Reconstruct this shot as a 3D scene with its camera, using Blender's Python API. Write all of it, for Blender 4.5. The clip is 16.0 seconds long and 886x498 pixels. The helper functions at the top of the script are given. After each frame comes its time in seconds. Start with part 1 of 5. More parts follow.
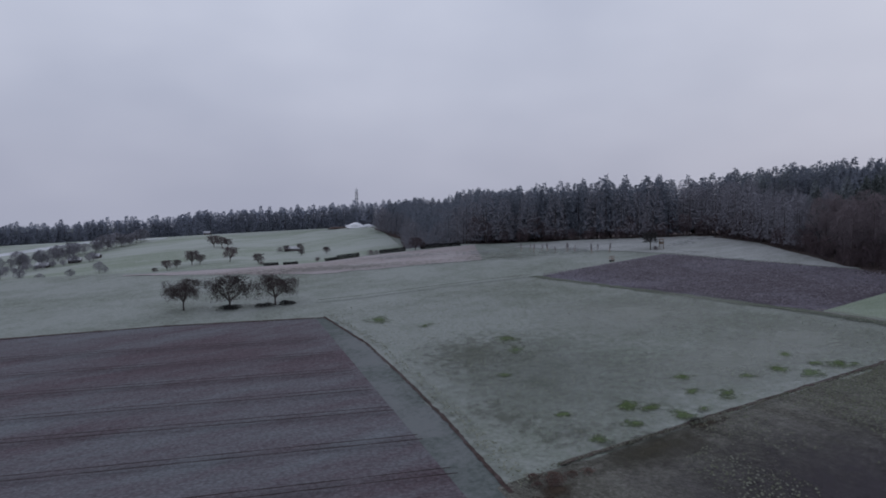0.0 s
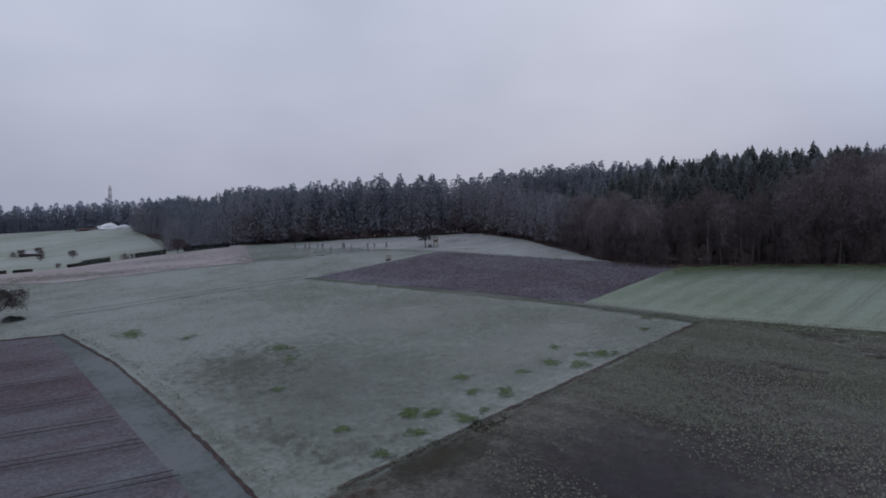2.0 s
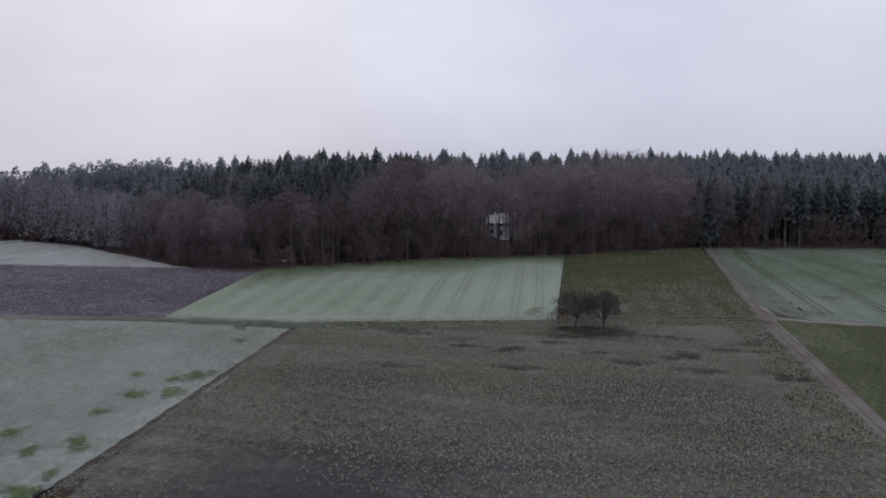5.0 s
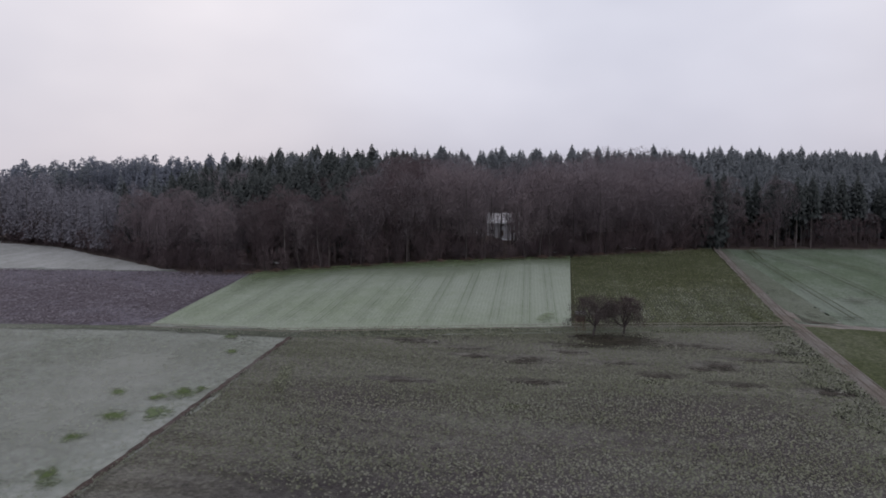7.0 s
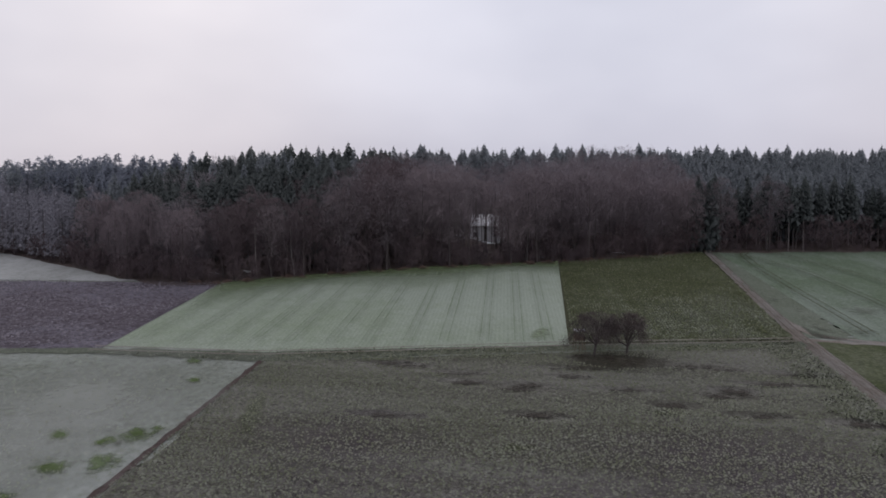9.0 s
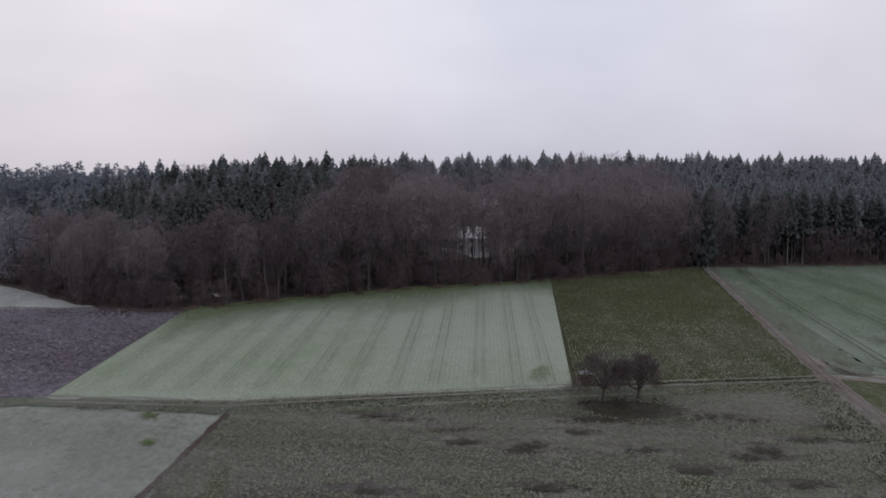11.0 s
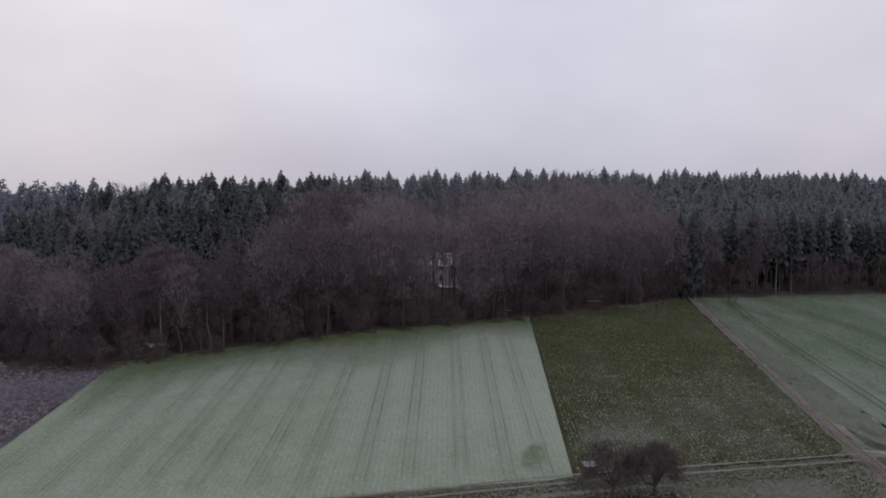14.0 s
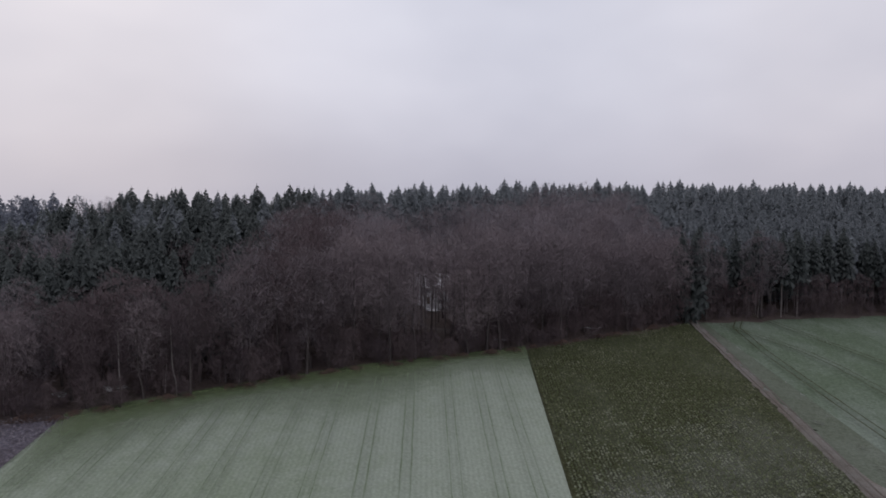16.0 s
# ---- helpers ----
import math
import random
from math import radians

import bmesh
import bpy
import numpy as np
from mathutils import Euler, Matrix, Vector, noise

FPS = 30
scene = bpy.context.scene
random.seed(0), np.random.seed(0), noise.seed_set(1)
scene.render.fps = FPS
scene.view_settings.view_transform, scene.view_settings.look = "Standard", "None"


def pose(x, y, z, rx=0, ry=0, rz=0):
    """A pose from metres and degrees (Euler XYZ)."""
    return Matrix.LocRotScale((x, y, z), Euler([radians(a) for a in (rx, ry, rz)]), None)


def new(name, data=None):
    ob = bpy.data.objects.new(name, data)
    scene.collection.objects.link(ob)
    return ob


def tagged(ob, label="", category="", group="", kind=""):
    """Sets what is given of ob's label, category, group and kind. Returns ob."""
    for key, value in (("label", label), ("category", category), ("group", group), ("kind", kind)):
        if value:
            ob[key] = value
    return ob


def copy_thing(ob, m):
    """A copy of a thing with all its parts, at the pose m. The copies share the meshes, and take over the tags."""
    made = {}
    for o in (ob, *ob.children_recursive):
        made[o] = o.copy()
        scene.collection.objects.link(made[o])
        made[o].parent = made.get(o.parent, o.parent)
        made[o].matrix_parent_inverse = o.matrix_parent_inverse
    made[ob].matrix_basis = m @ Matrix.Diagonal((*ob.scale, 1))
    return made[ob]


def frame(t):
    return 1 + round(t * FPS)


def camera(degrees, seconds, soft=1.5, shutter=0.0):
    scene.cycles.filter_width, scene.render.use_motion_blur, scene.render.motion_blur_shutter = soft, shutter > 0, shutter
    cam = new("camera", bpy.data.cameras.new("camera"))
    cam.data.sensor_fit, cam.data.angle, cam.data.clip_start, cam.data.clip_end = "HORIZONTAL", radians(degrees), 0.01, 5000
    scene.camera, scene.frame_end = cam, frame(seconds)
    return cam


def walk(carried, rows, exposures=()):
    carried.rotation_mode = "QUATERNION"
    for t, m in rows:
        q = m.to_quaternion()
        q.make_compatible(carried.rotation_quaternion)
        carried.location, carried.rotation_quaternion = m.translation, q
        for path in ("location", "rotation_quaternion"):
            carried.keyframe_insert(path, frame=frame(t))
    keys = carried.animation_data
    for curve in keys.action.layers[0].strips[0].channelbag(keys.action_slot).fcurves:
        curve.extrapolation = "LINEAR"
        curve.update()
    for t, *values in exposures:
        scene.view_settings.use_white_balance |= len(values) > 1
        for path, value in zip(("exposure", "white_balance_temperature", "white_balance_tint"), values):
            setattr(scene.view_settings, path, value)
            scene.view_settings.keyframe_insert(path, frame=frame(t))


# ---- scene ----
cam = camera(64.3, 16.0, soft=1.75)
METRES, EYE, TILT, LEAN, TURN = 100.0, 40.2, 3.85, -3.8, -26.7
ROWS = [
    (0.0, 0.0, 0.0, 0.0, -0.48, -7.2, 3.82),
    (0.5, 0.0044, 0.0223, -0.0024, -1.23, -7.25, 3.74),
    (1.0, 0.0088, 0.0432, -0.0045, -3.61, -7.44, 3.56),
    (1.5, 0.0135, 0.066, -0.0068, -10.01, -7.86, 3.12),
    (2.0, 0.0159, 0.0878, -0.0094, -18.52, -8.27, 2.46),
    (2.5, 0.0181, 0.1107, -0.0122, -27.58, -8.53, 1.64),
    (3.0, 0.0202, 0.1343, -0.0148, -35.43, -8.61, 0.86),
    (3.5, 0.024, 0.1581, -0.0164, -42.63, -8.66, 0.14),
    (4.0, 0.0299, 0.1826, -0.0197, -48.93, -8.61, -0.42),
    (6.5, 0.0918, 0.2994, -0.0347, -54.01, -8.62, -0.84),
    (7.0, 0.1106, 0.3216, -0.0373, -53.75, -8.65, -0.79),
    (7.5, 0.1298, 0.3422, -0.0396, -53.65, -8.68, -0.76),
    (8.0, 0.1514, 0.3635, -0.0405, -54.92, -8.73, -0.87),
    (8.5, 0.1738, 0.3868, -0.0359, -55.64, -8.83, -0.9),
    (9.0, 0.1994, 0.4115, -0.0273, -55.77, -8.93, -0.88),
    (11.5, 0.3349, 0.5289, 0.0173, -58.04, -9.09, -1.03),
    (12.0, 0.3625, 0.5512, 0.0264, -58.59, -9.07, -1.07),
    (12.5, 0.3904, 0.5733, 0.0356, -59.09, -9.0, -1.16),
    (13.0, 0.4179, 0.595, 0.0449, -59.61, -8.96, -1.23),
    (13.5, 0.4462, 0.6169, 0.0541, -60.15, -8.94, -1.31),
    (14.0, 0.4749, 0.6393, 0.0626, -60.69, -8.9, -1.36),
    (14.5, 0.5052, 0.6609, 0.0709, -61.18, -8.85, -1.44),
    (15.0, 0.5338, 0.6825, 0.081, -61.7, -8.8, -1.5),
    (15.5, 0.5631, 0.7068, 0.0907, -62.1, -8.79, -1.56),
    (16.0, 0.5925, 0.7313, 0.1006, -62.25, -8.79, -1.61),
]
EXPOSURES = [
    (0.0, -0.18, 5920.0, 10.0), (1.5, -0.2, 5900.0, 10.0), (2.8, -0.12, 5880.0, 10.5), (4.0, 0.08, 6050.0, 11.5), (6.5, 0.26, 6610.0, 12.0), (9.0, 0.26, 6610.0, 12.0),
    (12.0, 0.22, 6610.0, 12.0), (16.0, 0.17, 6610.0, 12.0),
]
walk(cam, [(t, pose(0, 0, EYE, TILT, LEAN, TURN) @ pose(METRES * x, METRES * y, METRES * z, 90 + pitch, roll, yaw))
           for t, x, y, z, yaw, pitch, roll in ROWS], EXPOSURES)

# ---- sky and light: a closed winter overcast ----
SUN_HEIGHT, SUN_TURN = radians(22), radians(60)
world = bpy.data.worlds.new("world")
scene.world = world
world.use_nodes = True
wn, wl = world.node_tree.nodes, world.node_tree.links
wn.clear()
w_out = wn.new("ShaderNodeOutputWorld")
w_bg = wn.new("ShaderNodeBackground")
w_sky = wn.new("ShaderNodeTexSky")
w_sky.sky_type, w_sky.sun_disc = "NISHITA", False
w_sky.sun_elevation, w_sky.sun_rotation = SUN_HEIGHT, SUN_TURN
w_sky.dust_density = 3.0
w_co = wn.new("ShaderNodeTexCoord")
w_sep = wn.new("ShaderNodeSeparateXYZ")
wl.new(w_co.outputs["Generated"], w_sep.inputs[0])
w_ramp = wn.new("ShaderNodeValToRGB")
wl.new(w_sep.outputs["Z"], w_ramp.inputs[0])
els = w_ramp.color_ramp.elements
els[0].position, els[0].color = 0.0, (4.6, 4.55, 5.2, 1)
els[1].position, els[1].color = 0.33, (6.7, 6.75, 7.4, 1)
e = els.new(0.06)
e.color = (4.95, 4.9, 5.55, 1)
e = els.new(0.16)
e.color = (5.75, 5.75, 6.4, 1)
w_map = wn.new("ShaderNodeMapping")
w_map.inputs["Scale"].default_value = (1.6, 1.6, 3.0)
wl.new(w_co.outputs["Generated"], w_map.inputs[0])
w_noise = wn.new("ShaderNodeTexNoise")
w_noise.inputs["Scale"].default_value, w_noise.inputs["Detail"].default_value = 1.5, 3.5
w_noise.inputs["Roughness"].default_value = 0.5
wl.new(w_map.outputs[0], w_noise.inputs["Vector"])
w_cr = wn.new("ShaderNodeValToRGB")
w_cr.color_ramp.elements[0].position, w_cr.color_ramp.elements[0].color = 0.3, (0.86, 0.87, 0.9, 1)
w_cr.color_ramp.elements[1].position, w_cr.color_ramp.elements[1].color = 0.7, (1.1, 1.09, 1.08, 1)
wl.new(w_noise.outputs["Fac"], w_cr.inputs[0])
w_mul = wn.new("ShaderNodeMixRGB")
w_mul.blend_type = "MULTIPLY"
w_mul.inputs[0].default_value = 1.0
wl.new(w_ramp.outputs[0], w_mul.inputs[1])
wl.new(w_cr.outputs[0], w_mul.inputs[2])
# thinner, bluer cloud over the wood
w_dot = wn.new("ShaderNodeVectorMath")
w_dot.operation = "DOT_PRODUCT"
w_dot.inputs[1].default_value = (0.985, -0.02, 0.17)
wl.new(w_co.outputs["Generated"], w_dot.inputs[0])
w_wob = wn.new("ShaderNodeMath")
w_wob.operation = "MULTIPLY_ADD"
w_wob.inputs[1].default_value = 0.09
wl.new(w_noise.outputs["Fac"], w_wob.inputs[0])
wl.new(w_dot.outputs["Value"], w_wob.inputs[2])
w_thin = wn.new("ShaderNodeMapRange")
w_thin.interpolation_type = "SMOOTHSTEP"
w_thin.inputs["From Min"].default_value, w_thin.inputs["From Max"].default_value = 0.95, 1.06
w_thin.inputs["To Max"].default_value = 0.27
wl.new(w_wob.outputs[0], w_thin.inputs["Value"])
w_blue = wn.new("ShaderNodeMixRGB")
w_blue.blend_type = "MULTIPLY"
w_blue.inputs[2].default_value = (0.74, 0.86, 1.0, 1)
wl.new(w_thin.outputs[0], w_blue.inputs[0])
wl.new(w_mul.outputs[0], w_blue.inputs[1])
w_mix = wn.new("ShaderNodeMixRGB")
w_mix.inputs[0].default_value = 0.985
wl.new(w_sky.outputs[0], w_mix.inputs[1])
wl.new(w_blue.outputs[0], w_mix.inputs[2])
wl.new(w_mix.outputs[0], w_bg.inputs["Color"])
w_bg.inputs["Strength"].default_value = 0.1
wl.new(w_bg.outputs[0], w_out.inputs[0])

sun_data = bpy.data.lights.new("sun", "SUN")
sun_data.energy, sun_data.angle, sun_data.color = 0.5, radians(40), (1.0, 0.96, 0.92)
sun = new("sun", sun_data)
sun.rotation_euler = (radians(68), 0, math.pi - SUN_TURN)


# ---- terrain ----
PLANE = (0.08964, 0.03041, -0.18)
EDGE_Y = (-700, -400, -95, -31, 21, 60, 85, 108, 120, 135, 154, 185, 220, 250, 289, 330, 400, 480, 560, 650, 900)
EDGE_X = (420, 360, 305, 289, 257, 237, 221, 205, 201, 206, 216, 232, 241, 208, 165, 172, 190, 215, 245, 252, 330)


def smooth(a, b, v):
    u = np.clip((v - a) / (b - a), 0, 1)
    return u * u * (3 - 2 * u)


def edge(y):
    """The x at which the wood begins."""
    return np.interp(y, EDGE_Y, EDGE_X)


def height(x, y):
    """The land: an even slope, a hill under the wood and a shallow valley beyond the crest."""
    x, y = np.asarray(x, float), np.asarray(y, float)
    d = np.maximum(0, x - edge(y))
    xb, yb = np.clip(x, -500, 520), np.clip(y, -450, 700)
    z = PLANE[0] * xb + PLANE[1] * yb + PLANE[2]
    hill = 1 - smooth(115, 240, y)
    z = z + hill * (10.5 * smooth(0, 90, d) - 0.085 * np.maximum(0, d - 85)) - (1 - hill) * 0.05 * d
    s = 0.548 * x + 0.837 * y - 281 - 44 * smooth(80, 160, x)
    l = 0.837 * x - 0.548 * y
    q = -5 + 0.1 * np.clip(s - 130, -20, 260) + 0.055 * np.clip(l + 164, -420, 60)
    q = q - 0.05 * np.maximum(0, s - 440)
    w = smooth(0, 140, s) * (1 - 0.75 * smooth(-15, 40, x - edge(y)) * (1 - smooth(430, 540, y)))
    z = z - 7.8 * np.exp(-((x - 301) ** 2 + (y - 46) ** 2) / 700)
    z = z * (1 - w) + q * w
    far = smooth(880, 1900, np.hypot(x, y))
    return z * (1 - far) - 75.0 * far


def lie(x, y):
    return float(height(x, y))


# ---- materials ----
def node_material(name, rough=0.9):
    m = bpy.data.materials.new(name)
    m.use_nodes = True
    b = m.node_tree.nodes["Principled BSDF"]
    b.inputs["Roughness"].default_value = rough
    b.inputs["Specular IOR Level"].default_value = 0.15
    return m, m.node_tree.nodes, m.node_tree.links, b


def ramp(nt, stops):
    r = nt.new("ShaderNodeValToRGB")
    e = r.color_ramp.elements
    e[0].position, e[0].color = stops[0][0], (*stops[0][1], 1)
    e[1].position, e[1].color = stops[-1][0], (*stops[-1][1], 1)
    for p, c in stops[1:-1]:
        k = e.new(p)
        k.color = (*c, 1)
    return r


def noise_at(nt, lk, scale, detail=4.0, stretch=(1, 1, 1), turn=0.0, rough=0.55, warp=0.0):
    co = nt.new("ShaderNodeTexCoord")
    mp = nt.new("ShaderNodeMapping")
    mp.inputs["Scale"].default_value = stretch
    mp.inputs["Rotation"].default_value = (0, 0, radians(turn))
    lk.new(co.outputs["Object"], mp.inputs[0])
    n = nt.new("ShaderNodeTexNoise")
    n.inputs["Scale"].default_value, n.inputs["Detail"].default_value = scale, detail
    n.inputs["Roughness"].default_value, n.inputs["Distortion"].default_value = rough, warp
    lk.new(mp.outputs[0], n.inputs["Vector"])
    return n


def mix(nt, lk, fac, a, b, mode="MIX"):
    m = nt.new("ShaderNodeMixRGB")
    m.blend_type = mode
    for sock, v in ((m.inputs[0], fac), (m.inputs[1], a), (m.inputs[2], b)):
        if isinstance(v, (int, float)):
            sock.default_value = v
        elif isinstance(v, tuple):
            sock.default_value = (*v, 1)
        else:
            lk.new(v, sock)
    return m.outputs[0]


def bump(nt, lk, b, src, dist, strength=1.0):
    n = nt.new("ShaderNodeBump")
    n.inputs["Distance"].default_value, n.inputs["Strength"].default_value = dist, strength
    lk.new(src, n.inputs["Height"])
    lk.new(n.outputs[0], b.inputs["Normal"])


def field_material(name, dark, light, frost, large=0.03, fine=1.2, stretch=(1, 1, 1), turn=0.0, frost_at=(0.42, 0.62), relief=0.25, rows=0.0, row_turn=0.0, row_gap=3.0, row_dark=0.7, tone=0.65, mask=None, broken=3.2, clump=0.0, clump_mix=0.6, clump_stretch=(1, 1, 1)):
    """Ground with crop or soil, frost in patches, drilled rows where rows > 0. mask: how strongly it covers, fading outwards."""
    dark, light, frost = [tuple(tone * v for v in c) for c in (dark, light, frost)]
    m, nt, lk, b = node_material(name, 0.95)
    a = noise_at(nt, lk, large, 5, stretch, turn, 0.6)
    f = noise_at(nt, lk, fine, 5, (1, 1, 1), 0, 0.7)
    g = noise_at(nt, lk, fine * 0.14, 4, stretch, turn, 0.6)
    soil = ramp(nt, [(0.3, dark), (0.7, light)])
    lk.new(f.outputs["Fac"], soil.inputs[0])
    # frost sits in patches with a broken edge
    s = nt.new("ShaderNodeMath")
    s.operation = "ADD"
    lk.new(a.outputs["Fac"], s.inputs[0])
    s2 = nt.new("ShaderNodeMath")
    s2.operation = "MULTIPLY_ADD"
    s2.inputs[1].default_value, s2.inputs[2].default_value = 0.5, -0.25
    lk.new(g.outputs["Fac"], s2.inputs[0])
    lk.new(s2.outputs[0], s.inputs[1])
    s3 = nt.new("ShaderNodeMath")
    s3.operation = "MULTIPLY_ADD"
    s3.inputs[1].default_value, s3.inputs[2].default_value = 0.45, -0.225
    lk.new(f.outputs["Fac"], s3.inputs[0])
    s4 = nt.new("ShaderNodeMath")
    s4.operation = "ADD"
    lk.new(s.outputs[0], s4.inputs[0])
    lk.new(s3.outputs[0], s4.inputs[1])
    fr = ramp(nt, [(frost_at[0], (0, 0, 0)), (frost_at[1], (1, 1, 1))])
    lk.new(s4.outputs[0], fr.inputs[0])
    col = mix(nt, lk, fr.outputs[0], soil.outputs[0], frost)
    if rows:
        co = nt.new("ShaderNodeTexCoord")
        mp = nt.new("ShaderNodeMapping")
        mp.inputs["Rotation"].default_value = (0, 0, radians(row_turn))
        lk.new(co.outputs["Object"], mp.inputs[0])
        wv = nt.new("ShaderNodeTexWave")
        wv.inputs["Scale"].default_value = 6.2832 / (20 * row_gap)
        wv.inputs["Distortion"].default_value, wv.inputs["Detail"].default_value = 0.12, 1
        wv.inputs["Detail Scale"].default_value = 0.6
        lk.new(mp.outputs[0], wv.inputs["Vector"])
        col = mix(nt, lk, rows, col, mix(nt, lk, wv.outputs["Fac"], (row_dark,) * 3, (1.08,) * 3), "MULTIPLY")
    relief_from = f.outputs["Fac"]
    if clump:
        # close plants or clods, frosted tops pale and gaps dark, relief shading painted in
        co = nt.new("ShaderNodeTexCoord")
        mp = nt.new("ShaderNodeMapping")
        mp.inputs["Scale"].default_value = clump_stretch
        lk.new(co.outputs["Object"], mp.inputs[0])
        wob = noise_at(nt, lk, clump * 0.9, 4)
        wm = mix(nt, lk, 0.9, mp.outputs[0], wob.outputs["Color"], "ADD")
        vo = nt.new("ShaderNodeTexVoronoi")
        vo.inputs["Scale"].default_value, vo.inputs["Randomness"].default_value = clump, 1.0
        lk.new(wm, vo.inputs["Vector"])
        vr = ramp(nt, [(0.1, (1.4, 1.4, 1.37)), (0.4, (0.98, 0.98, 0.98)), (0.72, (0.42, 0.41, 0.4))])
        lk.new(vo.outputs["Distance"], vr.inputs[0])
        per = ramp(nt, [(0.0, (0.8, 0.82, 0.8)), (1.0, (1.2, 1.18, 1.2))])
        lk.new(vo.outputs["Color"], per.inputs[0])
        col = mix(nt, lk, clump_mix, col, vr.outputs[0], "MULTIPLY")
        col = mix(nt, lk, clump_mix, col, per.outputs[0], "MULTIPLY")
        inv = ramp(nt, [(0.0, (1, 1, 1)), (0.8, (0, 0, 0))])
        lk.new(vo.outputs["Distance"], inv.inputs[0])
        relief_from = mix(nt, lk, 0.35, inv.outputs[0], f.outputs["Fac"])
    lk.new(col, b.inputs["Base Color"])
    bump(nt, lk, b, relief_from, relief)
    if mask:
        fade_out(m, nt, lk, b, mask, broken)
    return m


def fade_out(m, nt, lk, b, strength, broken=3.2):
    """Lets a patch of ground run out towards its rim with a broken edge."""
    co = nt.new("ShaderNodeTexCoord")
    mp = nt.new("ShaderNodeMapping")
    mp.inputs["Location"].default_value = (-1, -1, 0)
    mp.inputs["Scale"].default_value = (2, 2, 0)
    lk.new(co.outputs["UV"], mp.inputs[0])
    ln = nt.new("ShaderNodeVectorMath")
    ln.operation = "LENGTH"
    lk.new(mp.outputs[0], ln.inputs[0])
    n = noise_at(nt, lk, 0.5, 6, rough=0.72)
    ad = nt.new("ShaderNodeMath")
    ad.operation = "MULTIPLY_ADD"
    ad.inputs[1].default_value = broken
    lk.new(n.outputs["Fac"], ad.inputs[0])
    lk.new(ln.outputs["Value"], ad.inputs[2])
    r = ramp(nt, [(0.0, (strength,) * 3), (1.0, (0, 0, 0))])
    k = nt.new("ShaderNodeMapRange")
    k.inputs["From Min"].default_value, k.inputs["From Max"].default_value = 0.5 * broken + 0.1, 0.5 * broken + (0.6 if broken > 2 else 0.9)
    lk.new(ad.outputs[0], k.inputs["Value"])
    lk.new(k.outputs[0], r.inputs[0])
    tr = nt.new("ShaderNodeBsdfTransparent")
    mx = nt.new("ShaderNodeMixShader")
    lk.new(r.outputs[0], mx.inputs[0])
    lk.new(tr.outputs[0], mx.inputs[1])
    lk.new(b.outputs[0], mx.inputs[2])
    lk.new(mx.outputs[0], nt["Material Output"].inputs["Surface"])


M_MEADOW = field_material("frosted_meadow", (0.175, 0.2, 0.162), (0.29, 0.32, 0.28), (0.365, 0.395, 0.37), 0.02, 1.0, frost_at=(0.3, 0.6), tone=0.7, clump=0.9, clump_mix=0.14)
M_BROWN = field_material("ploughed_soil", (0.114, 0.084, 0.099), (0.198, 0.16, 0.184), (0.23, 0.245, 0.27), 0.045, 1.6, (0.4, 1.5, 1), 25, (0.34, 0.75), rows=0.22, row_turn=115.5, row_gap=0.7, tone=0.66, clump=1.6, clump_mix=0.3)
M_STRIP = field_material("grass_strip", (0.15, 0.18, 0.17), (0.24, 0.27, 0.265), (0.30, 0.32, 0.325), 0.05, 1.0, tone=0.5)
M_STUBBLE = field_material("green_manure_field", (0.085, 0.084, 0.068), (0.17, 0.168, 0.145), (0.215, 0.212, 0.195), 0.05, 1.6, (2.0, 0.3, 1), 8, (0.4, 0.7), relief=0.4, tone=0.9, clump=2.0, clump_mix=0.4, clump_stretch=(1, 0.75, 1))
M_DARKF = field_material("dark_fallow", (0.06, 0.05, 0.06), (0.17, 0.15, 0.18), (0.22, 0.21, 0.26), 0.03, 0.7, (1, 1, 1), 0, (0.42, 0.75), relief=0.5, tone=1.0, clump=1.8, clump_mix=0.4, clump_stretch=(1, 0.6, 1))
M_LIGHT = field_material("light_winter_wheat", (0.19, 0.25, 0.15), (0.305, 0.37, 0.265), (0.365, 0.42, 0.35), 0.02, 2.2, (0.8, 1, 1), 0, (0.1, 0.6), rows=0.24, row_turn=87.4, row_gap=0.8, row_dark=0.7, tone=0.78, clump=2.0, clump_mix=0.2)
M_GREEN = field_material("dark_winter_crop", (0.046, 0.052, 0.022), (0.104, 0.11, 0.055), (0.17, 0.185, 0.135), 0.03, 1.6, (0.4, 1, 1), 0, (0.52, 0.85), rows=0.3, row_turn=90, row_gap=0.9, tone=0.66, clump=2.4, clump_mix=0.3, clump_stretch=(0.6, 1, 1))
M_RIGHT = field_material("right_winter_crop", (0.10, 0.14, 0.09), (0.19, 0.25, 0.17), (0.25, 0.30, 0.25), 0.03, 1.5, (0.5, 1, 1), 20, (0.4, 0.7), tone=0.7, clump=1.6, clump_mix=0.25)
M_LOWER = field_material("green_grass_field", (0.06, 0.078, 0.03), (0.125, 0.148, 0.07), (0.2, 0.215, 0.15), 0.06, 1.2, (0.5, 1, 1), 0, (0.5, 0.8), tone=0.62, clump=1.6, clump_mix=0.45)
M_DIRT = field_material("track_dirt", (0.185, 0.162, 0.138), (0.31, 0.277, 0.243), (0.32, 0.302, 0.28), 0.08, 2.0)
M_EDGE = field_material("bare_furrow", (0.04, 0.028, 0.026), (0.09, 0.065, 0.06), (0.13, 0.11, 0.11), 0.08, 2.0, frost_at=(0.5, 0.9), tone=0.95)
M_WET = field_material("thawed_green", (0.055, 0.085, 0.026), (0.105, 0.15, 0.05), (0.15, 0.2, 0.11), 0.1, 1.6, frost_at=(0.48, 0.85), tone=0.8, mask=0.95, broken=2.6)
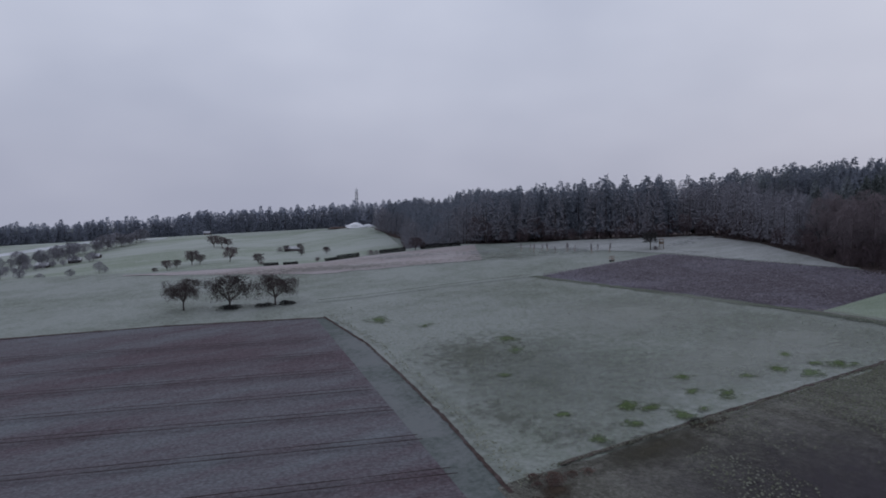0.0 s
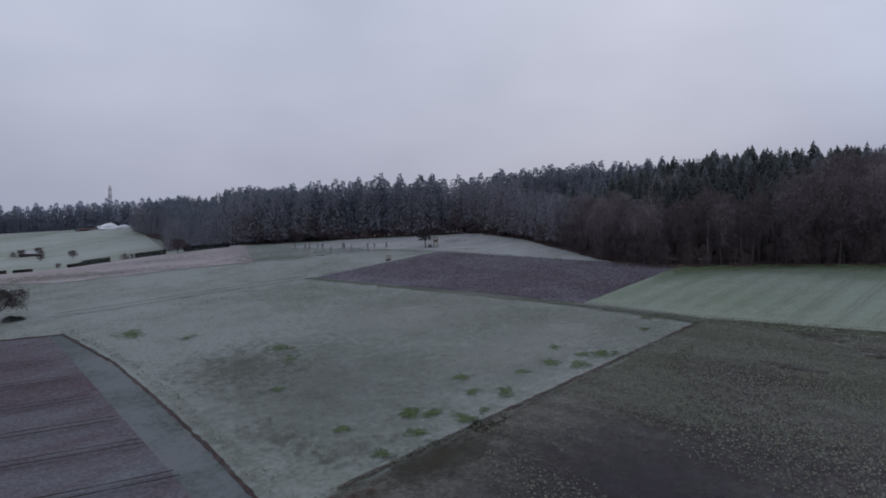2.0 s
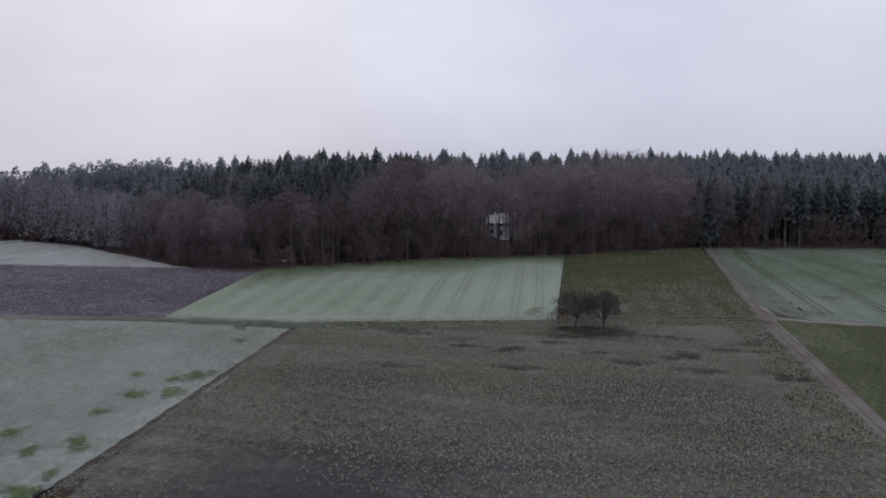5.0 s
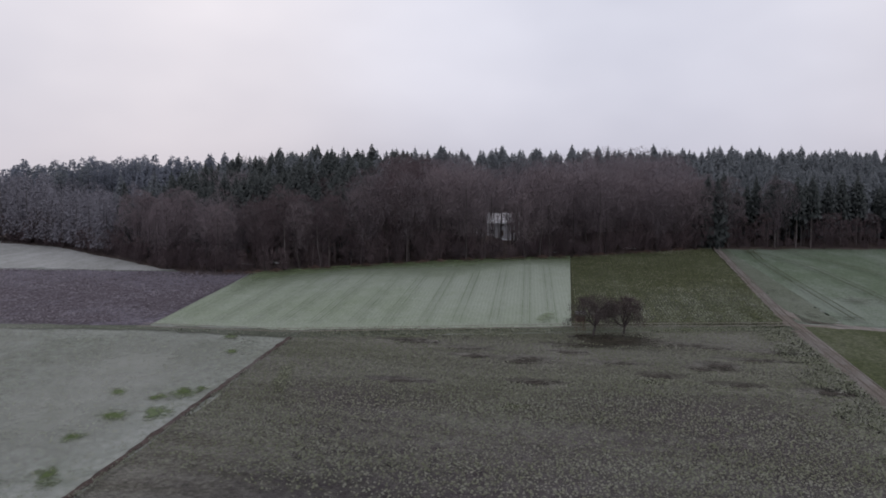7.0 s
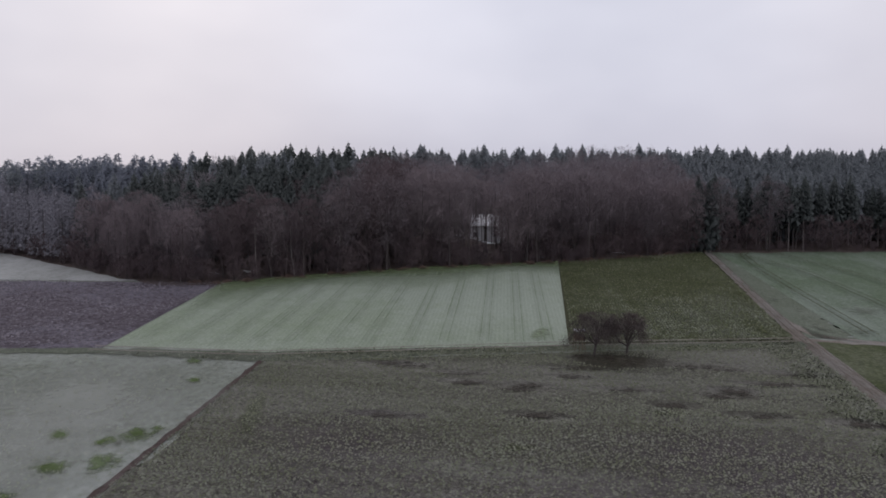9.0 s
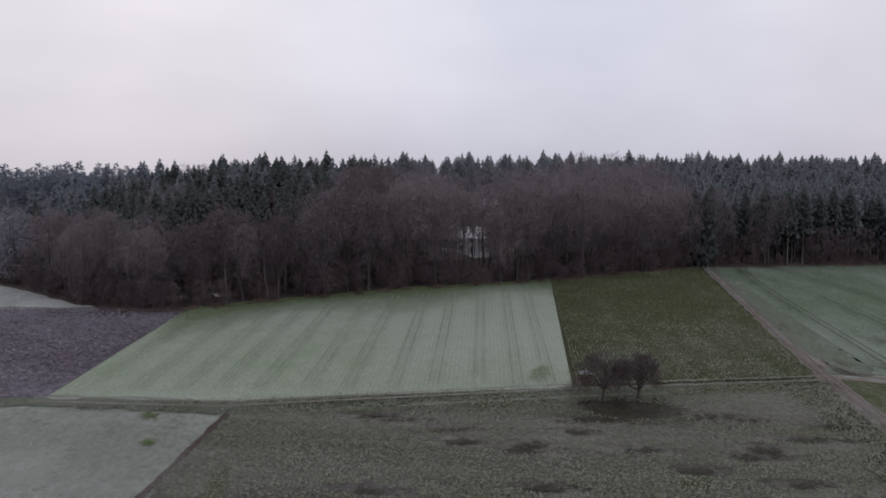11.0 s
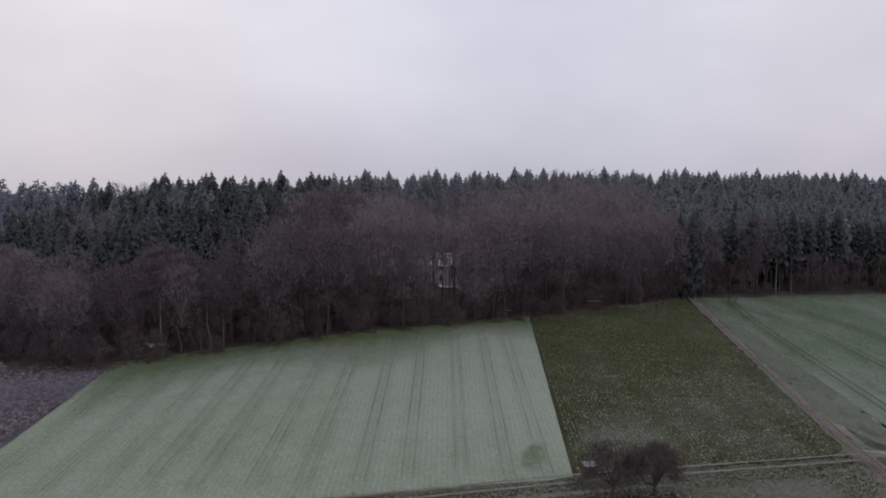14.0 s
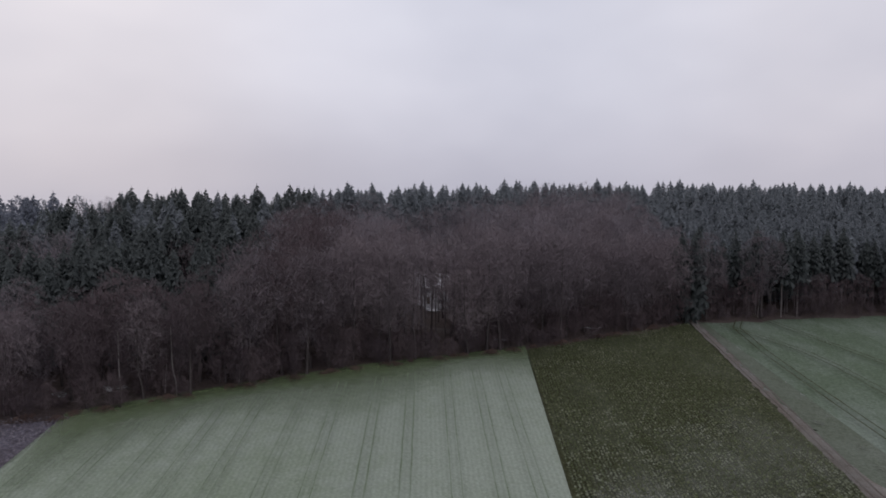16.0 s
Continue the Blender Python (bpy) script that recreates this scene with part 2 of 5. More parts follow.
M_MUD = field_material("wet_soil", (0.032, 0.028, 0.025), (0.075, 0.067, 0.055), (0.11, 0.1, 0.1), 0.1, 1.6, frost_at=(0.6, 0.95), tone=0.8, mask=0.95)
M_STAIN = field_material("thin_turf", (0.09, 0.10, 0.07), (0.17, 0.18, 0.15), (0.22, 0.24, 0.23), 0.1, 1.0, (1.6, 0.5, 1), 60, (0.5, 0.8), tone=0.8, mask=0.45)
M_DEAD = field_material("dead_grass", (0.05, 0.036, 0.025), (0.12, 0.085, 0.06), (0.16, 0.14, 0.12), 0.1, 2.0, frost_at=(0.6, 0.9), tone=0.55, mask=0.92, broken=2.2)
M_UNDER = field_material("dark_brown_soil", (0.045, 0.042, 0.028), (0.1, 0.092, 0.065), (0.15, 0.14, 0.12), 0.1, 2.0, frost_at=(0.6, 0.9), tone=0.62, mask=0.92, broken=1.6)
M_REGROW = field_material("thin_regrowth", (0.075, 0.09, 0.045), (0.135, 0.155, 0.085), (0.18, 0.195, 0.14), 0.1, 1.6, frost_at=(0.5, 0.85), tone=0.85, mask=0.6, broken=2.2)
M_SNOW = field_material("snow_patch", (0.5, 0.52, 0.55), (0.75, 0.77, 0.8), (0.8, 0.82, 0.85), 0.1, 1.0, tone=1.0, mask=0.9)
M_FROST = field_material("hoar_frost", (0.30, 0.32, 0.32), (0.42, 0.44, 0.44), (0.46, 0.48, 0.49), 0.05, 0.8, tone=0.62, mask=0.42)
M_RUT = field_material("rutted_dirt", (0.17, 0.14, 0.12), (0.28, 0.235, 0.21), (0.28, 0.26, 0.24), 0.08, 2.0, tone=0.46)
M_HEAD = field_material("bare_headland", (0.105, 0.122, 0.09), (0.185, 0.207, 0.162), (0.22, 0.245, 0.2), 0.05, 1.6, frost_at=(0.4, 0.8), tone=0.62)
M_VERGE = field_material("trodden_verge", (0.115, 0.14, 0.1), (0.19, 0.22, 0.165), (0.22, 0.25, 0.205), 0.05, 1.6, frost_at=(0.4, 0.8), tone=0.66, clump=1.6, clump_mix=0.2)
M_PALE = field_material("pale_frosted_turf", (0.31, 0.335, 0.30), (0.42, 0.445, 0.405), (0.46, 0.485, 0.45), 0.05, 1.2, tone=0.7, mask=0.62, broken=0.8)
M_SNOWFIELD = field_material("thin_snow_field", (0.42, 0.44, 0.46), (0.55, 0.57, 0.6), (0.62, 0.64, 0.68), 0.03, 0.5, tone=0.9)
M_RIM = field_material("thawed_wheat", (0.12, 0.165, 0.075), (0.2, 0.26, 0.13), (0.25, 0.30, 0.2), 0.1, 1.6, frost_at=(0.5, 0.85), tone=0.7, mask=0.75, broken=0.7)
M_RIMSOFT = field_material("half_thawed_wheat", (0.15, 0.205, 0.105), (0.235, 0.30, 0.17), (0.28, 0.34, 0.24), 0.06, 1.6, frost_at=(0.5, 0.85), tone=0.72, mask=0.6, broken=0.7)
M_THAW = field_material("thawed_wheat_streak", (0.13, 0.18, 0.085), (0.215, 0.275, 0.145), (0.26, 0.315, 0.21), 0.06, 1.6, frost_at=(0.5, 0.85), tone=0.74, mask=0.6, broken=2.4)
M_TRAM = field_material("pressed_wheat", (0.14, 0.185, 0.115), (0.225, 0.285, 0.19), (0.28, 0.33, 0.26), 0.06, 1.6, frost_at=(0.4, 0.7), tone=0.75)
# frosted meadow, with the brightening of mist put into its colour
M_FARM = field_material("far_frosted_hazed_meadow", (0.22, 0.26, 0.20), (0.30, 0.34, 0.28), (0.38, 0.41, 0.38), 0.012, 0.5, (0.5, 1.4, 1), 35, (0.35, 0.6), tone=0.84)
M_FROSTCROP = field_material("frosted_crop", (0.16, 0.18, 0.14), (0.27, 0.28, 0.24), (0.3, 0.31, 0.28), 0.05, 1.3, (0.4, 1, 1), 0, tone=0.7, mask=0.5, broken=1.8)
M_CREST = field_material("dry_frosted_turf", (0.25, 0.215, 0.21), (0.33, 0.295, 0.285), (0.40, 0.37, 0.375), 0.02, 0.8, (0.5, 1.5, 1), 30, (0.35, 0.7), tone=0.88)
M_UPPER = field_material("white_frosted_turf", (0.25, 0.262, 0.25), (0.34, 0.352, 0.342), (0.42, 0.432, 0.43), 0.03, 0.9, (0.6, 1.4, 1), 30, (0.35, 0.65), tone=0.84)
M_TYRE = field_material("tyre_pressed_soil", (0.05, 0.034, 0.036), (0.10, 0.075, 0.078), (0.12, 0.1, 0.1), 0.1, 2.0, frost_at=(0.6, 0.95), tone=0.5)
M_BARE = field_material("bare_field_soil", (0.09, 0.074, 0.082), (0.18, 0.153, 0.17), (0.2, 0.178, 0.195), 0.05, 1.3, (2.0, 0.4, 1), 8, (0.5, 0.9), tone=0.72, mask=0.5, broken=1.6)
# purple soil, its colour darkened further in place of lens vignetting
M_DARKSOIL = field_material("dark_vignetted_soil", (0.05, 0.043, 0.053), (0.1, 0.088, 0.105), (0.13, 0.117, 0.138), 0.05, 1.3, (2.0, 0.4, 1), 8, (0.5, 0.9), tone=0.6, mask=0.78, broken=1.2)
M_DARKTURF = field_material("darker_green_turf", (0.13, 0.15, 0.12), (0.21, 0.235, 0.2), (0.26, 0.285, 0.265), 0.05, 1.0, frost_at=(0.4, 0.75), tone=0.72, mask=0.5, broken=1.0)
M_LITTER = field_material("forest_litter", (0.075, 0.058, 0.053), (0.145, 0.112, 0.103), (0.18, 0.16, 0.155), 0.05, 1.5, frost_at=(0.55, 0.85), tone=0.8)


def plain(name, a, b2, scale=3.0, rough=0.85, metal=0.0, relief=0.02):
    m, nt, lk, b = node_material(name, rough)
    b.inputs["Metallic"].default_value = metal
    n = noise_at(nt, lk, scale, 4)
    r = ramp(nt, [(0.3, a), (0.7, b2)])
    lk.new(n.outputs["Fac"], r.inputs[0])
    o = nt.new("ShaderNodeObjectInfo")
    k = ramp(nt, [(0.0, (0.8, 0.8, 0.82)), (1.0, (1.2, 1.17, 1.15))])
    lk.new(o.outputs["Random"], k.inputs[0])
    lk.new(mix(nt, lk, 1.0, r.outputs[0], k.outputs[0], "MULTIPLY"), b.inputs["Base Color"])
    bump(nt, lk, b, n.outputs["Fac"], relief)
    return m


def needles(name, dark, light, frost, share):
    """Dark needles with frost lying in flecks on the boughs."""
    m, nt, lk, b = node_material(name, 0.85)
    n, f = noise_at(nt, lk, 0.3, 3), noise_at(nt, lk, 1.1, 3, (1, 1, 1.6), 0, 0.6)
    r = ramp(nt, [(0.3, dark), (0.7, light)])
    lk.new(n.outputs["Fac"], r.inputs[0])
    fl = ramp(nt, [(0.62 - 0.3 * share, (0, 0, 0)), (0.74 - 0.2 * share, (1, 1, 1))])
    lk.new(f.outputs["Fac"], fl.inputs[0])
    isl = nt.new("ShaderNodeNewGeometry")
    k = ramp(nt, [(0.0, (0.84, 0.85, 0.85)), (1.0, (1.16, 1.15, 1.15))])
    lk.new(isl.outputs["Random Per Island"], k.inputs[0])
    col = mix(nt, lk, 1.0, mix(nt, lk, fl.outputs[0], r.outputs[0], frost), k.outputs[0], "MULTIPLY")
    lk.new(col, b.inputs["Base Color"])
    return m


M_BARK = plain("bark", (0.052, 0.045, 0.045), (0.1, 0.087, 0.086), 2.0)
M_PALEBARK = plain("pale_bark", (0.13, 0.115, 0.115), (0.21, 0.19, 0.19), 2.0)
M_TWIG = plain("bare_twigs", (0.134, 0.113, 0.122), (0.218, 0.188, 0.202), 0.12)
# frosted twigs, paled further as haze painted into the colour
M_TWIGFROSTHAZE = plain("frosted_hazed_twigs", (0.172, 0.153, 0.168), (0.272, 0.247, 0.267), 0.12)
M_NEEDLE = needles("spruce_needles", (0.072, 0.084, 0.084), (0.116, 0.132, 0.13), (0.25, 0.27, 0.28), 0.05)
# frosted needles, bluer and paler than frost alone to paint in haze
M_NEEDLEFROSTHAZE = needles("frosted_hazed_needles", (0.15, 0.168, 0.182), (0.21, 0.232, 0.25), (0.29, 0.315, 0.345), 0.3)
# haze put into the colour: distant needles, twigs and wood paled and blued
M_HAZE = needles("haze_paled_needles", (0.165, 0.183, 0.222), (0.2, 0.22, 0.262), (0.24, 0.262, 0.308), 0.35)
M_HAZETWIG = plain("haze_paled_twigs", (0.18, 0.18, 0.206), (0.25, 0.25, 0.282), 0.1)
M_FARWOOD = plain("haze_paled_wood", (0.27, 0.297, 0.36), (0.36, 0.39, 0.46), 0.03)


def let_light_through(m, share):
    """Thin needles pass part of the light on to their other side."""
    nt, lk = m.node_tree.nodes, m.node_tree.links
    b, tl, mx = nt["Principled BSDF"], nt.new("ShaderNodeBsdfTranslucent"), nt.new("ShaderNodeMixShader")
    mx.inputs[0].default_value = share
    lk.new(b.inputs["Base Color"].links[0].from_socket, tl.inputs["Color"])
    lk.new(b.outputs[0], mx.inputs[1])
    lk.new(tl.outputs[0], mx.inputs[2])
    lk.new(mx.outputs[0], nt["Material Output"].inputs["Surface"])


# the share also lifts dark undersides, standing in for haze
for m in (M_NEEDLE, M_NEEDLEFROSTHAZE, M_HAZE, M_FARWOOD):
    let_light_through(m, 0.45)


def plants(name, stops):
    """Low plants, each with its own share of frost, from dark leaf to pale rime."""
    m, nt, lk, b = node_material(name, 0.9)
    g = nt.new("ShaderNodeNewGeometry")
    big = noise_at(nt, lk, 0.09, 3, (1.6, 0.6, 1), 10, 0.6)
    ad = nt.new("ShaderNodeMath")
    ad.operation = "MULTIPLY_ADD"
    ad.inputs[1].default_value = 1.5
    lk.new(big.outputs["Fac"], ad.inputs[0])
    lk.new(g.outputs["Random Per Island"], ad.inputs[2])
    half = nt.new("ShaderNodeMath")
    half.operation = "MULTIPLY_ADD"
    half.inputs[1].default_value, half.inputs[2].default_value = 0.8, -0.5
    lk.new(ad.outputs[0], half.inputs[0])
    r = ramp(nt, stops)
    lk.new(half.outputs[0], r.inputs[0])
    lk.new(r.outputs[0], b.inputs["Base Color"])
    return m


M_MANURE = plants("green_manure_plants", [(0.0, (0.1, 0.112, 0.068)), (0.5, (0.15, 0.161, 0.116)), (1.0, (0.19, 0.199, 0.163))])
M_LEAFCROP = plants("leafy_crop_plants", [(0.0, (0.04, 0.05, 0.02)), (0.5, (0.08, 0.094, 0.044)), (0.8, (0.115, 0.127, 0.075)), (1.0, (0.165, 0.175, 0.125))])
M_RIMECROP = plants("rimed_crop_plants", [(0.0, (0.075, 0.09, 0.048)), (0.5, (0.13, 0.145, 0.095)), (1.0, (0.19, 0.205, 0.155))])
M_CLODS = plants("rimed_clods_and_stalks", [(0.0, (0.08, 0.068, 0.078)), (0.5, (0.145, 0.13, 0.148)), (1.0, (0.225, 0.208, 0.235))])
M_BRACKEN = plain("red_brown_bracken", (0.10, 0.068, 0.06), (0.16, 0.112, 0.096), 0.5)
M_BIRCH = plain("birch_bark", (0.18, 0.17, 0.17), (0.32, 0.31, 0.30), 1.5)
# bare twigs with the shade under the canopy put into the colour
M_DARKTWIG = plain("darkened_twigs", (0.082, 0.064, 0.069), (0.138, 0.11, 0.118), 0.15)
M_TUSSOCK = plain("frosted_tussocks", (0.125, 0.14, 0.092), (0.26, 0.275, 0.23), 0.5)
M_HEDGE = plain("dark_hedge", (0.02, 0.022, 0.022), (0.05, 0.05, 0.05), 1.0)
M_WOOD = plain("weathered_wood", (0.10, 0.075, 0.055), (0.20, 0.155, 0.12), 1.5)
M_ORANGE = plain("orange_timber", (0.22, 0.14, 0.11), (0.33, 0.22, 0.17), 1.5)
M_LOGEND = plain("sawn_log_ends", (0.30, 0.26, 0.21), (0.45, 0.39, 0.32), 2.0)
M_STEEL = plain("galvanised_steel", (0.22, 0.23, 0.25), (0.32, 0.33, 0.35), 1.0, 0.5, 0.6)
M_SNOWROOF = plain("snow_covered_roof", (0.62, 0.64, 0.68), (0.78, 0.8, 0.84), 0.5)
M_GREYROOF = plain("frosted_roof", (0.3, 0.31, 0.33), (0.48, 0.5, 0.53), 0.4)
M_GLASS = plain("dark_window_glass", (0.02, 0.022, 0.026), (0.035, 0.038, 0.045), 1.0, 0.15)
M_FRUIT = plain("fruit_tree_twigs", (0.035, 0.027, 0.027), (0.08, 0.065, 0.065), 0.8)
M_APPLE = plain("apple_tree_twigs", (0.055, 0.044, 0.043), (0.11, 0.091, 0.088), 0.8)
M_WHITE = plain("white_render", (0.72, 0.73, 0.76), (0.82, 0.83, 0.85), 0.6)


# ---- mesh helpers ----
def tri_mesh(name, verts, tris, material):
    """A mesh from arrays of corners and triangles."""
    verts, tris = np.asarray(verts, np.float32), np.asarray(tris, np.int32)
    me = bpy.data.meshes.new(name)
    me.vertices.add(len(verts))
    me.vertices.foreach_set("co", verts.ravel())
    me.loops.add(tris.size)
    me.loops.foreach_set("vertex_index", tris.ravel())
    me.polygons.add(len(tris))
    me.polygons.foreach_set("loop_start", np.arange(0, tris.size, 3, dtype=np.int32))
    me.materials.append(material)
    me.update(calc_edges=True)
    me.validate()
    return me


def put(name, me, parent=None, m=None, label=""):
    ob = new(name, me)
    if parent is not None:
        ob.parent = parent
    if m is not None:
        ob.matrix_basis = m
    if label:
        tagged(ob, label)
    return ob


def tube(points, radii, sides=6):
    """A tapered tube along points, as corners and triangles."""
    pts = [Vector(p) for p in points]
    vs, fs = [], []
    for i, p in enumerate(pts):
        d = (pts[min(i + 1, len(pts) - 1)] - pts[max(i - 1, 0)]).normalized()
        a = d.orthogonal().normalized()
        c = d.cross(a)
        for k in range(sides):
            w = 2 * math.pi * k / sides
            vs.append(p + radii[i] * (math.cos(w) * a + math.sin(w) * c))
    for i in range(len(pts) - 1):
        for k in range(sides):
            a, b2 = i * sides + k, i * sides + (k + 1) % sides
            fs += [(a, b2, b2 + sides), (a, b2 + sides, a + sides)]
    return np.array([tuple(v) for v in vs]), np.array(fs)


def join(pieces):
    vs, fs, n = [], [], 0
    for v, f in pieces:
        vs.append(np.asarray(v, float))
        fs.append(np.asarray(f, int) + n)
        n += len(v)
    return np.concatenate(vs), np.concatenate(fs)


def slivers(base, way, length, width, rng):
    """Thin three-cornered twigs from base points along way."""
    n = len(base)
    r = rng.normal(size=(n, 3))
    side = np.cross(way, r)
    side /= np.linalg.norm(side, axis=1)[:, None] + 1e-9
    w = (width * 0.5)[:, None] if np.ndim(width) else width * 0.5
    tip = base + way * length[:, None]
    v = np.stack([base + side * w, base - side * w, tip], 1).reshape(-1, 3)
    return v, np.arange(3 * n).reshape(-1, 3)


# ---- the ground: one sheet to the horizon, finer near the walk ----
def ground_sheet():
    near = np.arange(-160, 560.1, 6.0)
    xs = np.concatenate([[-4500, -3000, -1800, -1000, -600, -400, -250], near, [600, 660, 740, 850, 1000, 1300, 1800, 3000, 4500]])
    near = np.arange(-260, 800.1, 6.0)
    ys = np.concatenate([[-4500, -3000, -1800, -1000, -600, -400], near, [840, 900, 1000, 1200, 1500, 2000, 3000, 4500]])
    gx, gy = np.meshgrid(xs, ys)
    v = np.stack([gx, gy, height(gx, gy)], -1).reshape(-1, 3)
    i = np.arange(len(ys) - 1)[:, None] * len(xs) + np.arange(len(xs) - 1)[None]
    i = i.ravel()
    t = np.concatenate([np.stack([i, i + 1, i + 1 + len(xs)], 1), np.stack([i, i + 1 + len(xs), i + len(xs)], 1)])
    me = tri_mesh("ground", v, t, M_MEADOW)
    me.shade_smooth()
    return tagged(new("ground", me), "frosted pale green meadow rolling to the horizon", "ground", kind="structure")


ground_sheet()
LIFT = [0.06]


def along(points, n):
    p = np.array(points, float)
    d = np.concatenate([[0], np.cumsum(np.hypot(*np.diff(p, axis=0).T))])
    t = np.linspace(0, d[-1], n)
    return np.stack([np.interp(t, d, p[:, 0]), np.interp(t, d, p[:, 1])], 1)


def drape(name, a, b, material, label, category, step=3.0, ragged=0.3, lift=0.0, crown=0.0):
    """A sheet of ground between two edge lines, laid on the land."""
    la = np.hypot(*np.diff(np.array(a, float), axis=0).T).sum()
    n = max(2, int(la / step) + 1)
    ea, eb = along(a, n), along(b, n)
    m = max(2, int(np.hypot(*(ea - eb).T).max() / step) + 1)
    u = np.linspace(0, 1, m)[None, :, None]
    g = ea[:, None] * (1 - u) + eb[:, None] * u
    rng = np.random.default_rng(len(name) * 7 + n)
    g[:, 0] += rng.normal(0, ragged, (n, 2))
    g[:, -1] += rng.normal(0, ragged, (n, 2))
    LIFT[0] += 0.006
    z = height(g[..., 0], g[..., 1]) + LIFT[0] + lift
    z[:, [0, -1]] -= 0.03
    if crown:
        z += crown * np.sin(np.pi * u[..., 0])
    v = np.concatenate([g, z[..., None]], -1).reshape(-1, 3)
    i = (np.arange(n - 1)[:, None] * m + np.arange(m - 1)[None]).ravel()
    t = np.concatenate([np.stack([i, i + 1, i + 1 + m], 1), np.stack([i, i + 1 + m, i + m], 1)])
    # faces look up
    q = v[t[0]]
    if np.cross(q[1] - q[0], q[2] - q[0])[2] < 0:
        t = t[:, ::-1]
    me = tri_mesh(name, v, t, material)
    me.shade_smooth()
    return tagged(new(name, me), label, category, kind="structure")


drape("ploughed_field", [(55, 184), (20, 205), (-21, 222.6), (-150, 285)], [(30, 0), (0, -10), (-60, -20), (-200, -40)], M_BROWN,
      "brown ploughed field with frost and tractor lines", "field")
drape("grass_strip", [(54, 184.2), (47.4, 130.7), (42.7, 96), (39.6, 73.8), (29.2, 0)], [(58, 184.2), (56.2, 148.6), (52.5, 118.2), (48.9, 93.4), (44.7, 70), (34, 0)], M_STRIP,
      "frosted grass strip beside a ploughed field", "grass strip")
drape("stubble_field", [(44, 72.4), (148, 73.4)], [(34, -21), (175, -22.5)], M_STUBBLE, "grey-brown green manure field with frost patches", "field")
drape("fallow_field", [(132.7, 192.3), (148.6, 103.8)], [(192, 197), (206, 108)], M_DARKF, "dark purple-brown fallow field with frost", "field")
drape("wheat_field", [(151, 103.6), (153.4, 75), (167.2, 22)], [(206, 108), (222, 84), (238, 59), (257.5, 21.5)], M_LIGHT, "pale green frosted winter wheat field with rows", "field")
drape("crop_field", [(166.5, 22), (178, -22.5)], [(257.5, 21.5), (289, -29)], M_GREEN, "dark green crop field with brown stubble", "field")
drape("headland", [(289, -31), (230, -27), (181, -23.8)], [(290, -33.6), (230, -34), (181, -34.5)], M_VERGE, "worn grey-green headland beside the track", "headland", 2.0, 0.7)
drape("right_field", [(181, -34), (181, -240)], [(290, -33.2), (306, -95), (330, -240)], M_RIGHT, "green winter crop field with tyre tracks", "field")
drape("lower_field", [(60, -23.7), (60, -240)], [(178, -25), (178, -240)], M_LOWER, "dark green grass field beside the track", "field")
drape("dirt_track", [(289, -29), (230, -24.7), (179, -21.2), (60, -19.4)], [(289, -31.2), (230, -27.1), (182, -24.3), (175, -25.2), (60, -23.9)], M_DIRT, "bare earth farm track between the fields", "track", 2.0)
drape("cross_track", [(177.8, -23.5), (177.8, -240)], [(180, -24), (180, -240)], M_DIRT, "bare earth farm track crossing", "track", 2.0)
drape("track_bend", [(202, -25.5), (191, -25.8), (183, -28.5), (180.1, -38)], [(202, -24.6), (188, -24.2), (181.2, -26.5), (178.8, -38)], M_DIRT, "bend of the earth track into the crossing", "track", 1.5, 0.15)
drape("field_path", [(130.6, 194), (146.6, 105), (147.6, 75), (163.6, 22), (174.5, -23)], [(133.2, 194), (149.8, 104.6), (153.2, 75), (167.3, 22), (178, -23)], M_HEAD, "frosted grass path between the fields", "path", 2.0)
drape("furrow", [(54, 73.7), (148, 74.3)], [(54, 72.75), (148, 73.3)], M_EDGE, "dark ditch line along the meadow", "ditch", 1.2, 0.1)
drape("strip_furrow", [(57, 184.5), (56, 148.6), (52.2, 118.2), (48.6, 93.4), (44.4, 70)], [(57.7, 184.5), (56.6, 148.6), (52.8, 118.2), (49.2, 93.4), (45.0, 70)], M_EDGE,
      "dark bare furrow along the grass strip", "furrow", 1.2, 0.08)
drape("top_furrow", [(57, 184.2), (20, 206), (-21, 223.8), (-150, 286.3)], [(57, 183), (20, 204.8), (-21, 222.4), (-150, 285)], M_EDGE, "dark furrow at the edge of the field", "furrow", 1.5, 0.15)
drape("crest_field", [(14, 333), (58, 312), (106, 303), (134, 292), (162, 287)], [(14, 331), (54, 290), (79, 262), (116, 249.6), (140, 241)], M_CREST, "pinkish dry frosted turf along the crest", "meadow", 4.0, 0.8)
drape("upper_meadow", [(168, 262), (193, 199), (207, 112)], [(196, 262), (241, 221), (233, 186), (217, 155), (207, 136), (203, 121)], M_UPPER, "pale frosted meadow between field and wood", "meadow", 4.0, 0.8)
drape("far_strip", [(-110, 735), (-67, 752), (-43, 760), (-1, 787), (69, 744)], [(-110, 760), (-67, 778), (-43, 788), (-1, 802), (74, 752)], M_SNOWFIELD, "narrow field whitened by thin snow beyond the valley", "field", 6.0, 0.8, 0.12)
drape("far_meadow", [(-420, 600), (-60, 440), (60, 385), (150, 345), (200, 420)], [(-420, 895), (-85, 920), (110, 850), (220, 725), (268, 680)], M_FARM, "frosted meadow rising beyond the valley, coloured paler for mist", "meadow", 8.0, 1.0)
fy = np.arange(-300, 661, 12.0)
drape("forest_floor", [(float(edge(y)) - 1.5, float(y)) for y in fy], [(float(edge(y)) + 380, float(y)) for y in fy], M_LITTER, "brown leaf litter under the wood", "forest floor", 5.0, 0.8)


